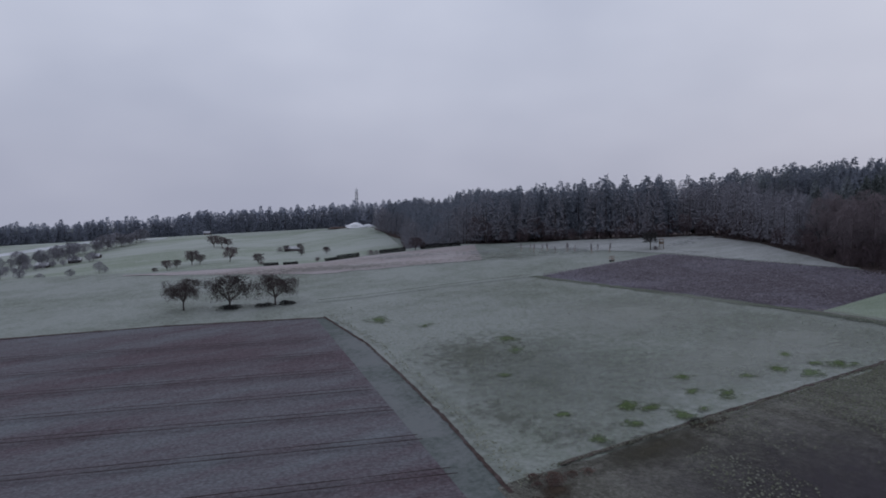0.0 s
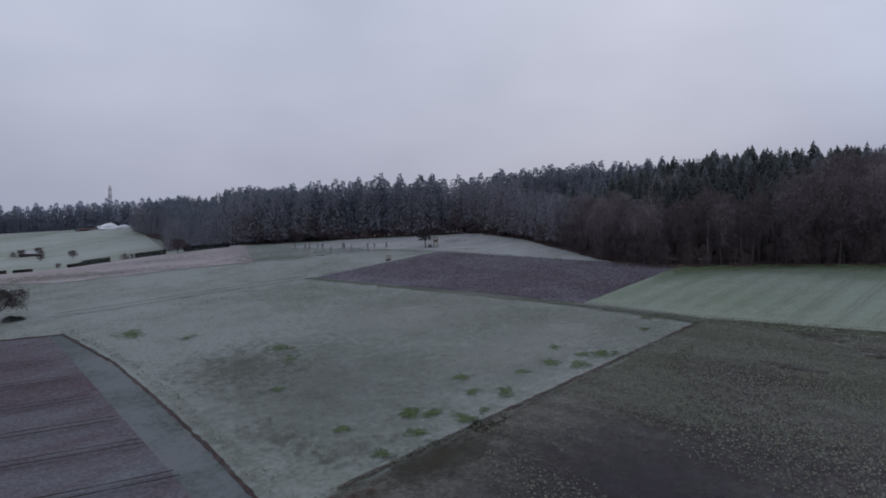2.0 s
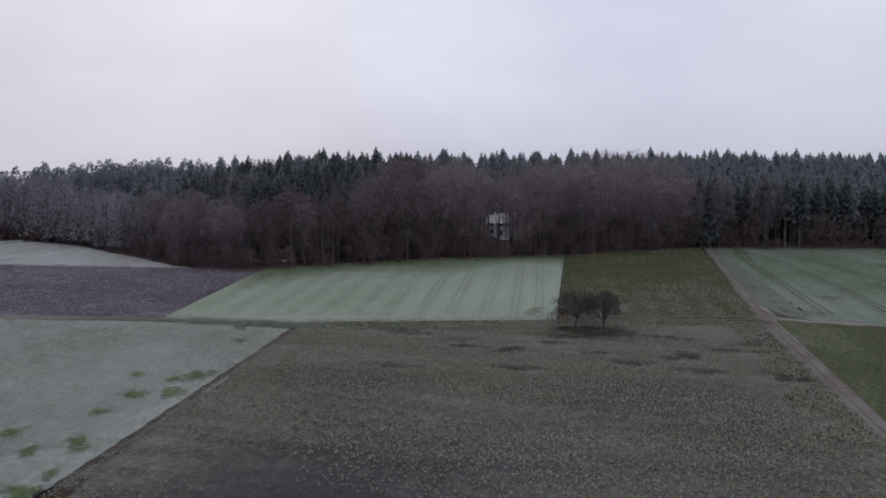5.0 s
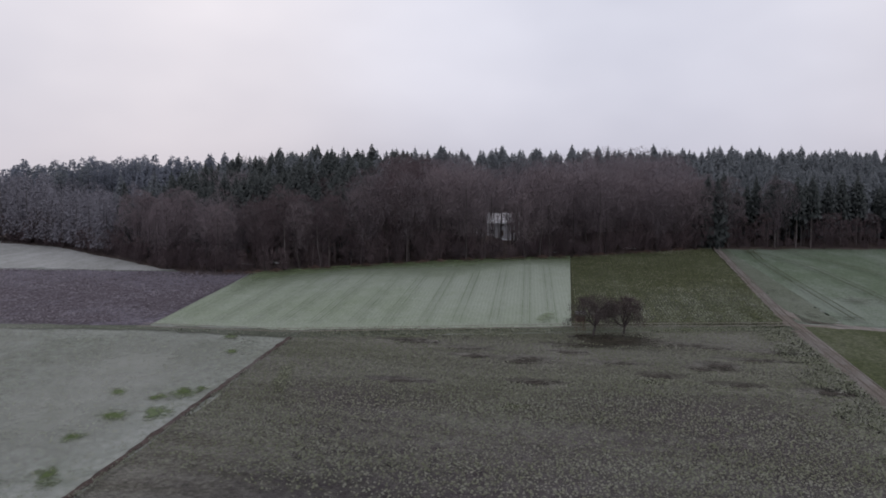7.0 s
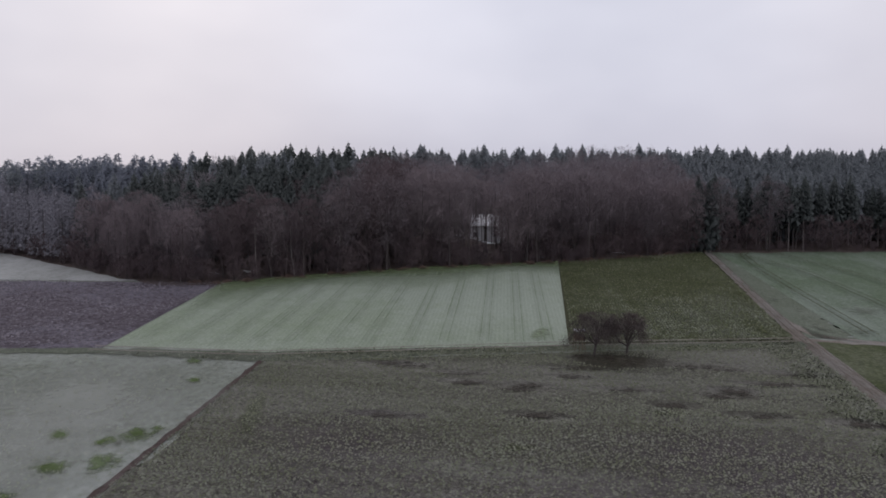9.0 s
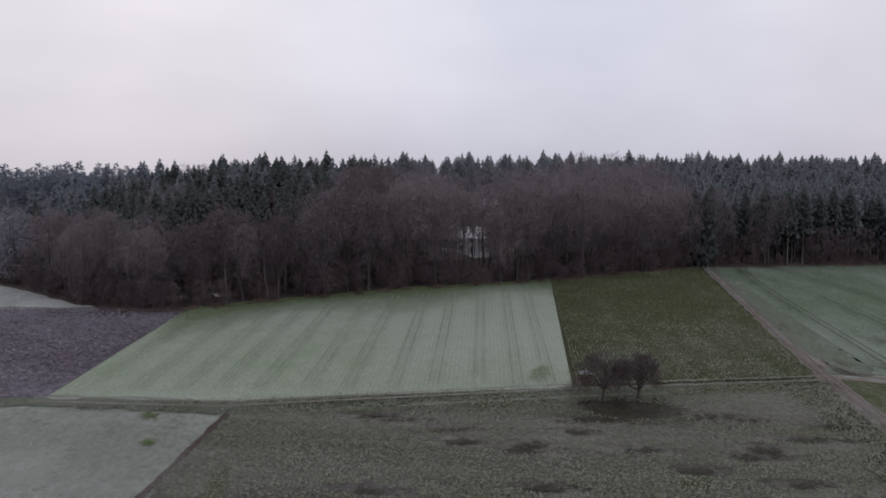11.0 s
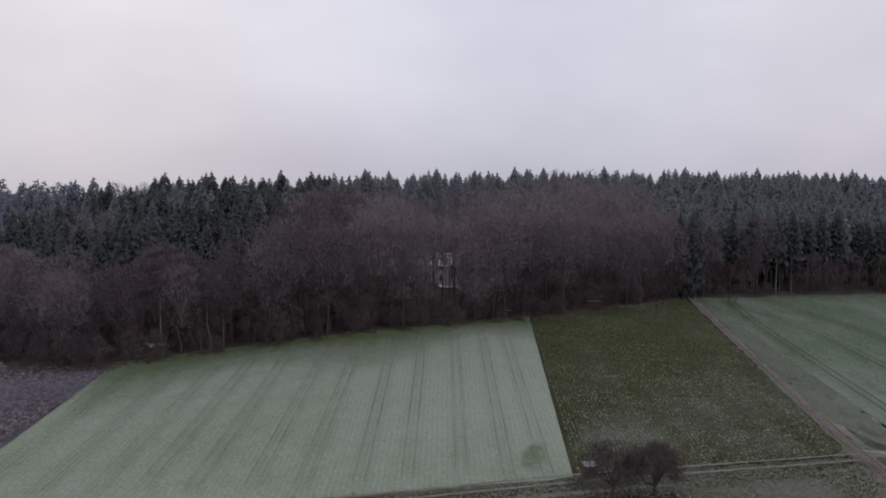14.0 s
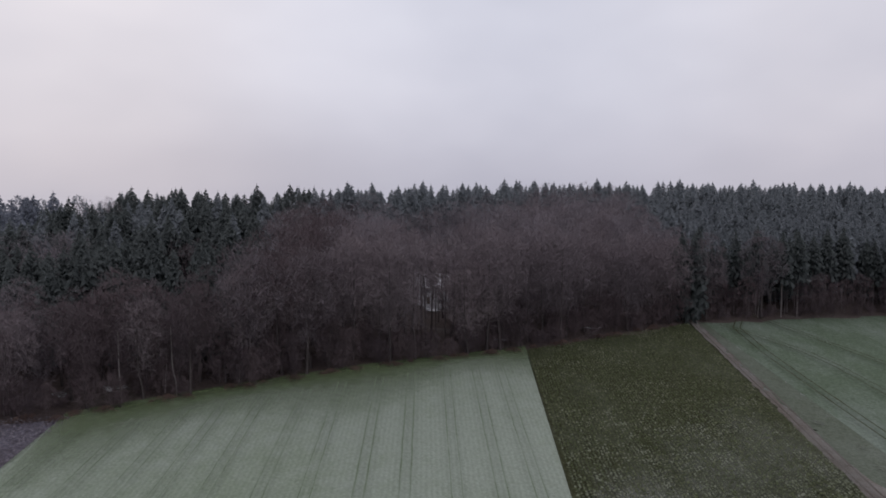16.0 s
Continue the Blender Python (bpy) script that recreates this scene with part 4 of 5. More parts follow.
def soft_spruce(seed, top=23.0, low=2.0, radius=4.2, n=620, size=1.0, power=0.6, girth=0.3):
    """A soft-edged spruce: a full cone of small hanging sprays."""
    rng = np.random.default_rng(seed)
    trunk = tube([(0, 0, -1), (0, 0, top * 0.5), (0, 0, top * 0.85)], [girth, girth * 0.6, 0.02], 5)
    u = 1 - rng.uniform(0, 1, n) ** 0.85
    w = rng.uniform(0, 2 * math.pi, n)
    lump = 0.85 + 0.13 * np.sin(3 * w + 9 * u + seed) + 0.1 * np.sin(5 * w - 17 * u)
    r = radius * np.minimum(1, 1.3 * (1 - u)) ** power * lump * rng.uniform(0.2, 1, n) ** 0.5
    base = np.stack([r * np.cos(w), r * np.sin(w), low + (top - low) * u], 1)
    way = np.stack([np.cos(w) * 0.8, np.sin(w) * 0.8, -0.55 + 0.3 * u], 1) + rng.normal(0, 0.45, (n, 3))
    way /= np.linalg.norm(way, axis=1)[:, None]
    fan = (1.15 - 0.4 * u) * size
    sprays = slivers(base, way, rng.uniform(0.8, 1.6, n) * fan, rng.uniform(0.4, 0.8, n) * fan, rng)
    return trunk, sprays


def fruit_tree(seed, top, radius, n=2600, droop=0.5, fork=0.24, width=0.06):
    """An old standard fruit tree: short trunk, spreading crooked limbs, a wide crown of hanging twigs."""
    rng = np.random.default_rng(seed)
    fz = top * fork
    lx, ly = rng.normal(0, 0.25, 2)
    trunk = tube([(0, 0, -0.4), (lx * 0.5, ly * 0.5, fz * 0.5), (lx, ly, fz), (lx, ly, fz * 1.3)], [0.034 * top, 0.027 * top, 0.025 * top, 0.016 * top], 8)
    limbs, ends = [], []
    for i in range(7):
        w = 2 * math.pi * (i + rng.uniform(-0.3, 0.3)) / 7
        reach = radius * rng.uniform(0.5, 0.8)
        rise = (top - fz) * math.sqrt(1 - (reach / radius) ** 2) * rng.uniform(0.72, 0.95)
        if i == 6:
            reach, rise = radius * 0.2, (top - fz) * 0.85
        d = np.array([math.cos(w), math.sin(w), 0])
        a = np.array([lx, ly, fz * rng.uniform(0.9, 1.15)])
        p1 = a + d * reach * 0.4 + np.array([0, 0, rise * 0.35]) + rng.normal(0, 0.25, 3)
        p2 = a + d * reach * 0.75 + np.array([0, 0, rise * 0.75]) + rng.normal(0, 0.25, 3)
        p3 = a + d * reach + np.array([0, 0, rise])
        limbs.append(tube([a, p1, p2, p3], [0.022 * top, 0.016 * top, 0.010 * top, 0.004 * top], 5))
        for q in (p1, p2, p2, p3, p3):
            o = rng.normal(0, 1, 3) * np.array([1, 1, 0.45]) + d * 0.5 + np.array([0, 0, 0.5])
            e = q + o / np.linalg.norm(o) * radius * rng.uniform(0.25, 0.5)
            e[:2] *= min(1, radius * 0.92 / (np.hypot(e[0], e[1]) + 1e-6))
            e[2] = min(e[2], top * 0.95)
            limbs.append(tube([q, (q + e) / 2 + np.array([0, 0, 0.2]), e], [0.007 * top, 0.005 * top, 0.003 * top], 4))
            for _ in range(2):
                o = rng.normal(0, 1, 3) * np.array([1, 1, 0.5]) + (e - q) / radius
                g = e + o / np.linalg.norm(o) * radius * rng.uniform(0.12, 0.26)
                g[:2] *= min(1, radius * 1.02 / (np.hypot(g[0], g[1]) + 1e-6))
                g[2] = max(min(g[2], top * 0.97) - droop * 0.2 * top * (np.hypot(g[0], g[1]) / radius) ** 3, fz * 0.95)
                limbs.append(tube([(q + e) / 2 * 0.3 + e * 0.7, g], [0.004 * top, 0.0015 * top], 3))
                ends += [g, (e + g) / 2]
            ends += [e]
    ends = np.array(ends)
    k = rng.integers(0, len(ends), n)
    base = ends[k] + rng.normal(0, 1, (n, 3)) * np.array([0.1, 0.1, 0.075]) * radius
    # the outer crown: lumpy, wide, hanging low at the rim
    m = int(n * 0.36)
    w = rng.uniform(0, 2 * math.pi, m)
    t = np.arccos(1 - rng.uniform(0, 1.3, m))
    ph = rng.uniform(0, 6, 3)
    lump = (0.78 + 0.16 * np.sin(4 * w + ph[0] + 2 * t) + 0.13 * np.sin(7 * w + 3 * t + ph[1])) * rng.uniform(0.7, 1.0, m)
    mid = top * 0.55
    base[:m] = np.stack([radius * np.sin(t) * np.cos(w), radius * np.sin(t) * np.sin(w), np.where(np.cos(t) > 0, 0.46, 0.95) * top * np.cos(t)], 1) * lump[:, None] + np.array([0, 0, mid])
    base[:, 2] = np.clip(base[:, 2], fz * 1.1, top * 0.97)
    out = (base - np.array([0, 0, top * 0.4])) / radius
    rim = np.clip(np.hypot(out[:, 0], out[:, 1]), 0, 1)
    way = out * 0.5 + rng.normal(0, 0.55, (n, 3)) + np.stack([np.zeros(n), np.zeros(n), 0.5 - (0.5 + droop * 1.6) * rim ** 2], 1)
    way /= np.linalg.norm(way, axis=1)[:, None]
    twigs = slivers(base, way, rng.uniform(0.08, 0.2, n) * top * 0.75, rng.uniform(0.6, 1.3, n) * width, rng)
    return trunk, join(limbs), twigs


def tree_kind(name, shape, m_trunk, m_crown, label):
    """The first of a kind of tree; the others are copies of it."""
    root = new(name)
    put("trunk", tri_mesh("trunk", *shape[0], m_trunk), root)
    if len(shape) == 3:
        put("limbs", tri_mesh("limbs", *shape[1], m_trunk), root)
    put("crown", tri_mesh("crown", *shape[-1], m_crown), root)
    return tagged(root, label, "tree")


def stand(root, x, y, turn=0, size=1.0, sink=0.0):
    root.matrix_basis = pose(x, y, lie(x, y) - sink, 0, 0, turn) @ Matrix.Diagonal((size, size, size, 1))
    return root


def copy_at(ob, x, y, turn, size, sink=0.0):
    c = copy_thing(ob, pose(x, y, lie(x, y) - sink, 0, 0, turn))
    c.scale = (size,) * 3
    return c


# the three fruit trees by the ploughed field, and the pair by the path
for x, y, top, r, seed, turn in ((26.2, 226.6, 9.4, 6.0, 51, 20), (38.3, 217.5, 9.9, 6.8, 52, 100), (51.0, 212.8, 9.3, 7.0, 53, 210)):
    t = tree_kind("fruit_tree", fruit_tree(seed, top, r, 5200, 0.75, 0.25, 0.085), M_BARK, M_FRUIT, "old bare fruit tree with drooping twigs on frosted grass")
    stand(tagged(t, group="row of fruit trees"), x, y, turn)
for x, y, top, r, seed in ((160.2, 18.1, 7.9, 4.7, 55), (162.0, 12.3, 7.6, 4.2, 56)):
    t = tree_kind("apple_tree", fruit_tree(seed, top, r, 6400, 0.7, 0.27, 0.044), M_BARK, M_APPLE, "old bare apple tree with crooked limbs beside the path")
    stand(tagged(t, group="pair of apple trees"), x, y, seed * 40)


def bush(seed, top, radius, n, material, label, name="bush"):
    rng = np.random.default_rng(seed)
    stems = [tube([(rng.normal(0, radius * 0.2), rng.normal(0, radius * 0.2), -0.2), (rng.normal(0, radius * 0.4), rng.normal(0, radius * 0.4), top * 0.7)], [0.05, 0.015], 4) for _ in range(7)]
    a, u = rng.uniform(0, 2 * math.pi, n), np.sqrt(rng.uniform(0, 1, n))
    h = rng.uniform(0, 1, n)
    rr = radius * u * np.sqrt(np.clip(1.02 - h * h, 0, 1)) * (0.8 + 0.25 * np.sin(3 * a + seed))
    base = np.stack([rr * np.cos(a), rr * np.sin(a), h * top * 0.85], 1)
    way = base / max(radius, top) * 0.6 + np.array([0, 0, 0.5]) + rng.normal(0, 0.5, (n, 3))
    way /= np.linalg.norm(way, axis=1)[:, None]
    root = new(name)
    put("stems", tri_mesh("stems", *join(stems), M_BARK), root)
    put("crown", tri_mesh("crown", *slivers(base, way, rng.uniform(0.25, 0.6, n) * (top * 0.3 + 0.3), rng.uniform(0.5, 1.3, n) * 0.1, rng), material), root)
    return tagged(root, label, "bush")


undergrowth = bush(61, 1.6, 3.4, 1500, M_HEDGE, "low dark bush under the fruit trees")
stand(undergrowth, 37.4, 216.4)
for x, y, sz in ((39.6, 216.8, 0.8), (46.4, 213.2, 0.7), (48.6, 212.2, 0.75), (53.4, 210.6, 0.9), (55.2, 210.6, 0.6)):
    copy_at(undergrowth, x, y, x * 50, sz)
low_scrub = bush(62, 0.5, 2.6, 900, M_FRUIT, "low brown scrub under the apple trees")
stand(low_scrub, 159.6, 15.4)
for x, y, sz in ((160.6, 20.3, 0.8), (157.6, 12.6, 0.8), (163, 9.4, 0.7), (162.6, 15.5, 0.7)):
    copy_at(low_scrub, x, y, y * 70, sz)

# ---- the wood ----
BROAD = [broadleaf(11, 24, 5, 6.4), broadleaf(12, 26, 6, 7.2), broadleaf(13, 22, 4, 6.2), broadleaf(14, 25, 7, 6.8), broadleaf(15, 27, 6, 6.0)]
THIN = [broadleaf(18, 26, 14.5, 2.8, 620, 0.1, 0.17), broadleaf(19, 25, 14, 2.4, 560, 0.1, 0.15)]
SLIM = [broadleaf(21, 13, 1.0, 3.0, 1000, 0.11, 0.13), broadleaf(22, 9, 0.6, 2.8, 900, 0.11, 0.1), broadleaf(23, 6, 0.4, 2.6, 800, 0.11, 0.08)]
SPR = [spruce(31, 25, 3, 4.0, 24, 9, 0.3, 1.0), spruce(32, 24, 4, 3.7, 23, 9, 0.3, 1.0), spruce(33, 26, 5, 4.1, 24, 9, 0.3, 1.0), spruce(34, 23, 3, 3.8, 22, 9, 0.3, 1.0)]
BARE = [spruce(41, 26, 12, 3.0, 18, 9, 0.2, 0.9), spruce(42, 24, 12, 2.7, 17, 9, 0.17, 0.9), spruce(43, 25, 10, 2.6, 18, 9, 0.15, 0.9)]
TOPS = [spruce(35, 25, 10, 3.8, 16, 8, 0.3, 1.05), spruce(36, 24, 10, 3.5, 15, 8, 0.3, 1.05), spruce(37, 26, 11, 3.9, 16, 8, 0.3, 1.05), spruce(38, 23, 9, 3.6, 15, 8, 0.3, 1.05)]
ROUND = [soft_spruce(51, 23, 2, 5.0, 760, 1.0, 0.5), soft_spruce(52, 23.5, 3, 4.7, 760, 1.0, 0.6), soft_spruce(53, 22, 1.5, 5.2, 760, 1.0, 0.42), soft_spruce(54, 24, 3, 4.5, 760, 1.0, 0.68)]
DOMES = [soft_spruce(61, 22, 3, 6.0, 1050, 0.66, 0.34), soft_spruce(62, 24, 4, 6.4, 1050, 0.66, 0.36), soft_spruce(63, 21, 2, 5.6, 1050, 0.66, 0.32)]
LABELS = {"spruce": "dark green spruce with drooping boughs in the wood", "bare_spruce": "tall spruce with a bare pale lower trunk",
          "alder_tree": "bare beech at the wood's edge, twigs coloured dark for shade", "thin_tree": "thin bare tree with few twigs before the house", "slim_tree": "slim bare young tree at the wood's edge", "beech_tree": "bare brown beech with a rounded twiggy crown"}


def conifer_here(x, y, d):
    """Where the wood is spruce: its north part, a stand behind the beeches and the ridge."""
    if y < -30:
        return d > 3 or noise.noise((x * 0.1, y * 0.1, 9)) < 0.25
    if 87 < y < 150:
        return d > 16 + 9 * noise.noise((x * 0.03, y * 0.03, 1)) and noise.noise((x * 0.05, y * 0.05, 7)) > -0.3
    if y >= 150:
        return d > (3 if y > 175 else 9) and noise.noise((x * 0.03, y * 0.03, 3)) > -0.18
    return d > 86


def in_gap(x, y):
    """The clearing round the house."""
    return 288 < x < 311 and 35 < y < 57


def thin_here(x, y):
    """The strip of thin trees placed along the camera's line of sight to the house."""
    return abs(y - (44 if x > 262 else 43) - (x - 240) * 0.057) < (4.3 if x > 262 else 3.8) and 236 < x < 300


rng = np.random.default_rng(5)
spots = []
for y0, y1, gap, deep in ((-175, 150, 5.6, 135), (150, 300, 6.0, 110), (300, 650, 7.0, 60)):
    for y in np.arange(y0, y1, gap):
        for d in np.arange(0.5, deep, gap):
            yy, dd = y + rng.uniform(-2.3, 2.3), d + rng.uniform(-2.3, 2.3)
            if dd > 0.3 and not (dd > 70 and not -40 < yy < 150 and rng.random() < 0.4):
                spots.append((float(edge(yy)) + dd, yy, dd, rng.uniform(0, 360), rng.uniform(0.9, 1.05), int(rng.integers(0, 1000)), False))
                if y < -34 and dd < 16:
                    spots.append((float(edge(yy)) + dd + 2.4, yy + 2.6, dd + 2.4, rng.uniform(0, 360), rng.uniform(0.72, 0.95), int(rng.integers(0, 1000)), False))
for y in np.arange(-160, 300, 3.8):
    for d in (0.0, 3.0, 7.0, 13.0, 20.0):
        yy, dd = y + rng.uniform(-1.6, 1.6), d + rng.uniform(-0.8, 2.0)
        if (y > -30 and (y < 150 or d < 8)) or y <= -30 and d < 14 and rng.random() < 0.75:
            spots.append((float(edge(yy)) + dd, yy, dd, rng.uniform(0, 360), rng.uniform(0.6, 1.1), int(rng.integers(0, 1000)), True))

first, rest, count = {}, {}, 0
for x, y, d, turn, size, pick, young in spots:
    if in_gap(x, y):
        continue
    con = conifer_here(x, y, d) and not young
    if con:
        pool, kind = (BARE, "bare_spruce") if y < -34 and d < 16 else (ROUND if y > 175 else TOPS if d > 24 else SPR, "spruce")
    else:
        pool, kind = (SLIM, "slim_tree") if young else (BROAD, "beech_tree")
        # most beeches here get the darkened twigs, a shaded copy of the others
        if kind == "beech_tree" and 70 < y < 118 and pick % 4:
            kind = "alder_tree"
        if thin_here(x, y):
            if young and d > 3:
                continue
            pool, kind = (pool, kind) if young else (THIN, "thin_tree")
    if not con and not young and y > 160:
        pool = DOMES
    if con:
        size *= float(np.interp(y, (60, 95, 110, 125, 160, 180, 200, 250, 290, 330, 420), (1.02, 1.0, 0.96, 0.92, 0.95, 1.12, 1.24, 1.18, 1.09, 1.16, 1.2)))
    elif y > 240 and not young:
        size *= 1.02
    if 12 < y < 87 and not con and not young and d < 52 and not thin_here(x, y):
        size *= 1.1
    if young and y < -30:
        size *= 1.0 if pick % 3 == 0 else 0.55
    if d > 58 and y < 87 and not con:
        size *= 0.92
    if 87 < y < 200 and not con:
        size *= 0.84
    i = pick % len(pool)
    if (d < 2.5 if young else d < 9) and -140 < y < 150 and count < 290:
        count += 1
        if (kind, i) in first:
            copy_at(first[kind, i], x, y, turn, size)
        else:
            t = tree_kind(kind, pool[i], M_PALEBARK if kind == "bare_spruce" else M_BARK, M_NEEDLE if con else M_DARKTWIG if young or kind == "alder_tree" else M_TWIG, LABELS[kind])
            first[kind, i] = stand(tagged(t, group="trees of the wood's edge"), x, y, turn, size)
    else:
        # frost on some at random; deep and distant trees paled for haze
        frosted = (y > 150 and pick % 2 == 0) or y > 300 or (not con and (pick % 5 == 0 and d > 12 or y > 150)) or (con and (pick % 4 == 0 and not (87 < y < 150 and d < 45) or y > 175 or y < -20 and pick % 4 or y < 87 and d > 80))
        # hoar marks the distant trees that take the haze-paled colours
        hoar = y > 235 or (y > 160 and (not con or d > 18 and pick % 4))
        frosted = frosted or (not con and d > 30 and pick % 3 > 0)
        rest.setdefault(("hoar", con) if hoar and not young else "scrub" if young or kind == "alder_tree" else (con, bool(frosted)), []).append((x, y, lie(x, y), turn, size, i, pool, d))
lead = stand(tagged(tree_kind("spruce", spruce(39, 26, 0.5, 6.0, 40, 14, 0.35, 0.62, 0.9), M_BARK, M_NEEDLE, "large dark spruce with boughs to the ground beside the track"), group="trees of the wood's edge"), 291.5, -27.5)


birch = tree_kind("birch_tree", broadleaf(45, 17, 5, 2.6, 1500, 0.06, 0.15), M_BIRCH, M_DARKTWIG, "slender pale birch with fine darkened twigs")
stand(tagged(birch, group="trees of the wood's edge"), float(edge(92)) + 0.5, 92)
for y, d, sz in ((95, 4, 0.9), (101, 3, 1.0), (83, 3.5, 0.95), (85.5, 4.5, 0.8), (118, 3, 0.9), (-52, 2, 0.8)):
    copy_at(birch, float(edge(y)) + d, y, y * 33, sz)
bracken = bush(47, 1.3, 2.4, 700, M_BRACKEN, "red-brown dead bracken at the wood's edge", "bracken")
stand(tagged(bracken, group="bracken at the wood's edge"), float(edge(30)) - 0.8, 30)
for i in range(34):
    y = -22 + i * 4.1 + 1.5 * math.sin(i * 1.9)
    copy_at(bracken, float(edge(y)) - 1.0 + 0.8 * math.sin(i * 2.7), y, i * 77, 0.6 + 0.5 * abs(math.sin(i * 1.3)))

for x, y, sz in ((49.0, 71.6, 0.6), (51.2, 70.2, 0.7), (53.4, 69.6, 0.55), (50.2, 68.8, 0.7), (48.2, 69.6, 0.5), (55.6, 69.2, 0.5)):
    copy_at(bracken, x, y, x * 91, sz)


def scatter(items, which):
    """All the crowns or trunks of many trees in one pair of arrays; the trees deep in the wood keep fewer twigs."""
    out = []
    for x, y, z, turn, size, i, pool, d in items:
        v, f = pool[i][which]
        if which and pool is BROAD:
            f = f[::3] if d > 40 or y > 200 else f[::2]
        if which and pool is SLIM and d > 5:
            f = f[::3]
        c, s = math.cos(radians(turn)), math.sin(radians(turn))
        out.append((np.stack([(v[:, 0] * c - v[:, 1] * s) * size + x, (v[:, 0] * s + v[:, 1] * c) * size + y, v[:, 2] * size + z], 1), f))
    return join(out)


WOODS = {(True, False): ("spruce_wood", M_NEEDLE, "dense dark green spruce wood on the rise"), (True, True): ("frosted_spruce_wood", M_NEEDLEFROSTHAZE, "dense frosted spruce wood on the rise, paled for haze"),
         (False, False): ("beech_wood", M_TWIG, "bare brown beech wood on the rise"), ("hoar", True): ("hoar_spruce_wood", M_HAZE, "grey spruce wood on the far rise, coloured pale for haze"), ("hoar", False): ("hoar_beech_wood", M_HAZETWIG, "bare wood on the far rise, coloured pale for haze"),
         "scrub": ("undergrowth", M_DARKTWIG, "bare undergrowth and beeches in the wood, coloured dark for shade"), (False, True): ("frosted_beech_wood", M_TWIGFROSTHAZE, "bare frosted beech wood on the rise, paled for haze")}
for key, items in rest.items():
    name, mat, label = WOODS[key]
    tagged(new(name, tri_mesh(name, *scatter(items, 1), mat)), label, "woodland", kind="stuff")
    tagged(new(name + "_trunks", tri_mesh(name + "_trunks", *scatter(items, 0), M_BARK)), "dark trunks standing close in the wood", "woodland", kind="stuff")

# the far wood beyond the valley
FAR = [soft_spruce(71, 21, 0.5, 4.6, 440, 1.6, 0.7), soft_spruce(72, 19, 0.5, 5.4, 440, 1.7, 0.4), soft_spruce(73, 18, 0.5, 5.6, 440, 1.7, 0.35), soft_spruce(74, 17, 0.5, 5.2, 440, 1.7, 0.45)]
far_items = []
FAR_LINE = np.array([(-420, 900), (-85, 926), (-1, 900), (100, 868), (118, 800), (190, 757), (257, 694), (330, 690)], float)
for i in range(len(FAR_LINE) - 1):
    a, b = FAR_LINE[i], FAR_LINE[i + 1]
    steps = int(np.hypot(*(b - a)) / 5.5)
    for k in range(steps):
        p = a + (b - a) * k / steps
        for row in (-0.6, 0, 1):
            q = p + np.array([0.25, 0.97]) * row * 8 + rng.uniform(-3, 3, 2)
            far_items.append((q[0], q[1], lie(*q) - 0.5, rng.uniform(0, 360), rng.uniform(1.15, 1.38) * (0.42 if row < 0 else 1.0), int(rng.integers(0, 4)), FAR, 0))
tagged(new("far_wood", tri_mesh("far_wood", *scatter(far_items, 1), M_FARWOOD)), "grey wood beyond the valley, coloured pale for haze", "woodland", kind="stuff")
tagged(new("far_wood_trunks", tri_mesh("far_wood_trunks", *scatter(far_items, 0), M_BARK)), "trunks of the grey wood beyond the valley", "woodland", kind="stuff")


# ---- built things ----
def box(x0, x1, y0, y1, z0, z1, bevel=0.0):
    bm = bmesh.new()
    bmesh.ops.create_cube(bm, size=1)
    bmesh.ops.scale(bm, vec=(x1 - x0, y1 - y0, z1 - z0), verts=bm.verts)
    bmesh.ops.translate(bm, vec=((x0 + x1) / 2, (y0 + y1) / 2, (z0 + z1) / 2), verts=bm.verts)
    if bevel:
        bmesh.ops.bevel(bm, geom=list(bm.edges), offset=bevel, segments=1, affect="EDGES")
    return bm


def part(name, bm, material, parent, label=""):
    me = bpy.data.meshes.new(name)
    bm.to_mesh(me)
    bm.free()
    me.materials.append(material)
    return put(name, me, parent, None, label)


def gable(w, d, z0, rise, over, thick):
    """A saddle roof of two thick slopes, its ridge along y."""
    bm = bmesh.new()
    prof = [(-w / 2 - over, z0 - over * rise / (w / 2)), (0, z0 + rise), (w / 2 + over, z0 - over * rise / (w / 2)),
            (w / 2 + over, z0 - over * rise / (w / 2) + thick), (0, z0 + rise + thick), (-w / 2 - over, z0 - over * rise / (w / 2) + thick)]
    a = [bm.verts.new((x, -d / 2 - over, z)) for x, z in prof]
    b = [bm.verts.new((x, d / 2 + over, z)) for x, z in prof]
    for i in range(6):
        j = (i + 1) % 6
        bm.faces.new((a[i], a[j], b[j], b[i]))
    for v in (a, b):
        bm.faces.new((v[0], v[1], v[4], v[5]))
        bm.faces.new((v[1], v[2], v[3], v[4]))
    bmesh.ops.recalc_face_normals(bm, faces=bm.faces)
    return bm


def walls(w, d, h, rise):
    """Four walls with gable ends as one closed body, the ridge along y."""
    bm = bmesh.new()
    prof = [(-w / 2, -1.5), (w / 2, -1.5), (w / 2, h), (0, h + rise), (-w / 2, h)]
    a = [bm.verts.new((x, -d / 2, z)) for x, z in prof]
    b = [bm.verts.new((x, d / 2, z)) for x, z in prof]
    bm.faces.new(a)
    bm.faces.new(b[::-1])
    for i in range(5):
        bm.faces.new((a[i], b[i], b[(i + 1) % 5], a[(i + 1) % 5]))
    bmesh.ops.recalc_face_normals(bm, faces=bm.faces)
    return bm


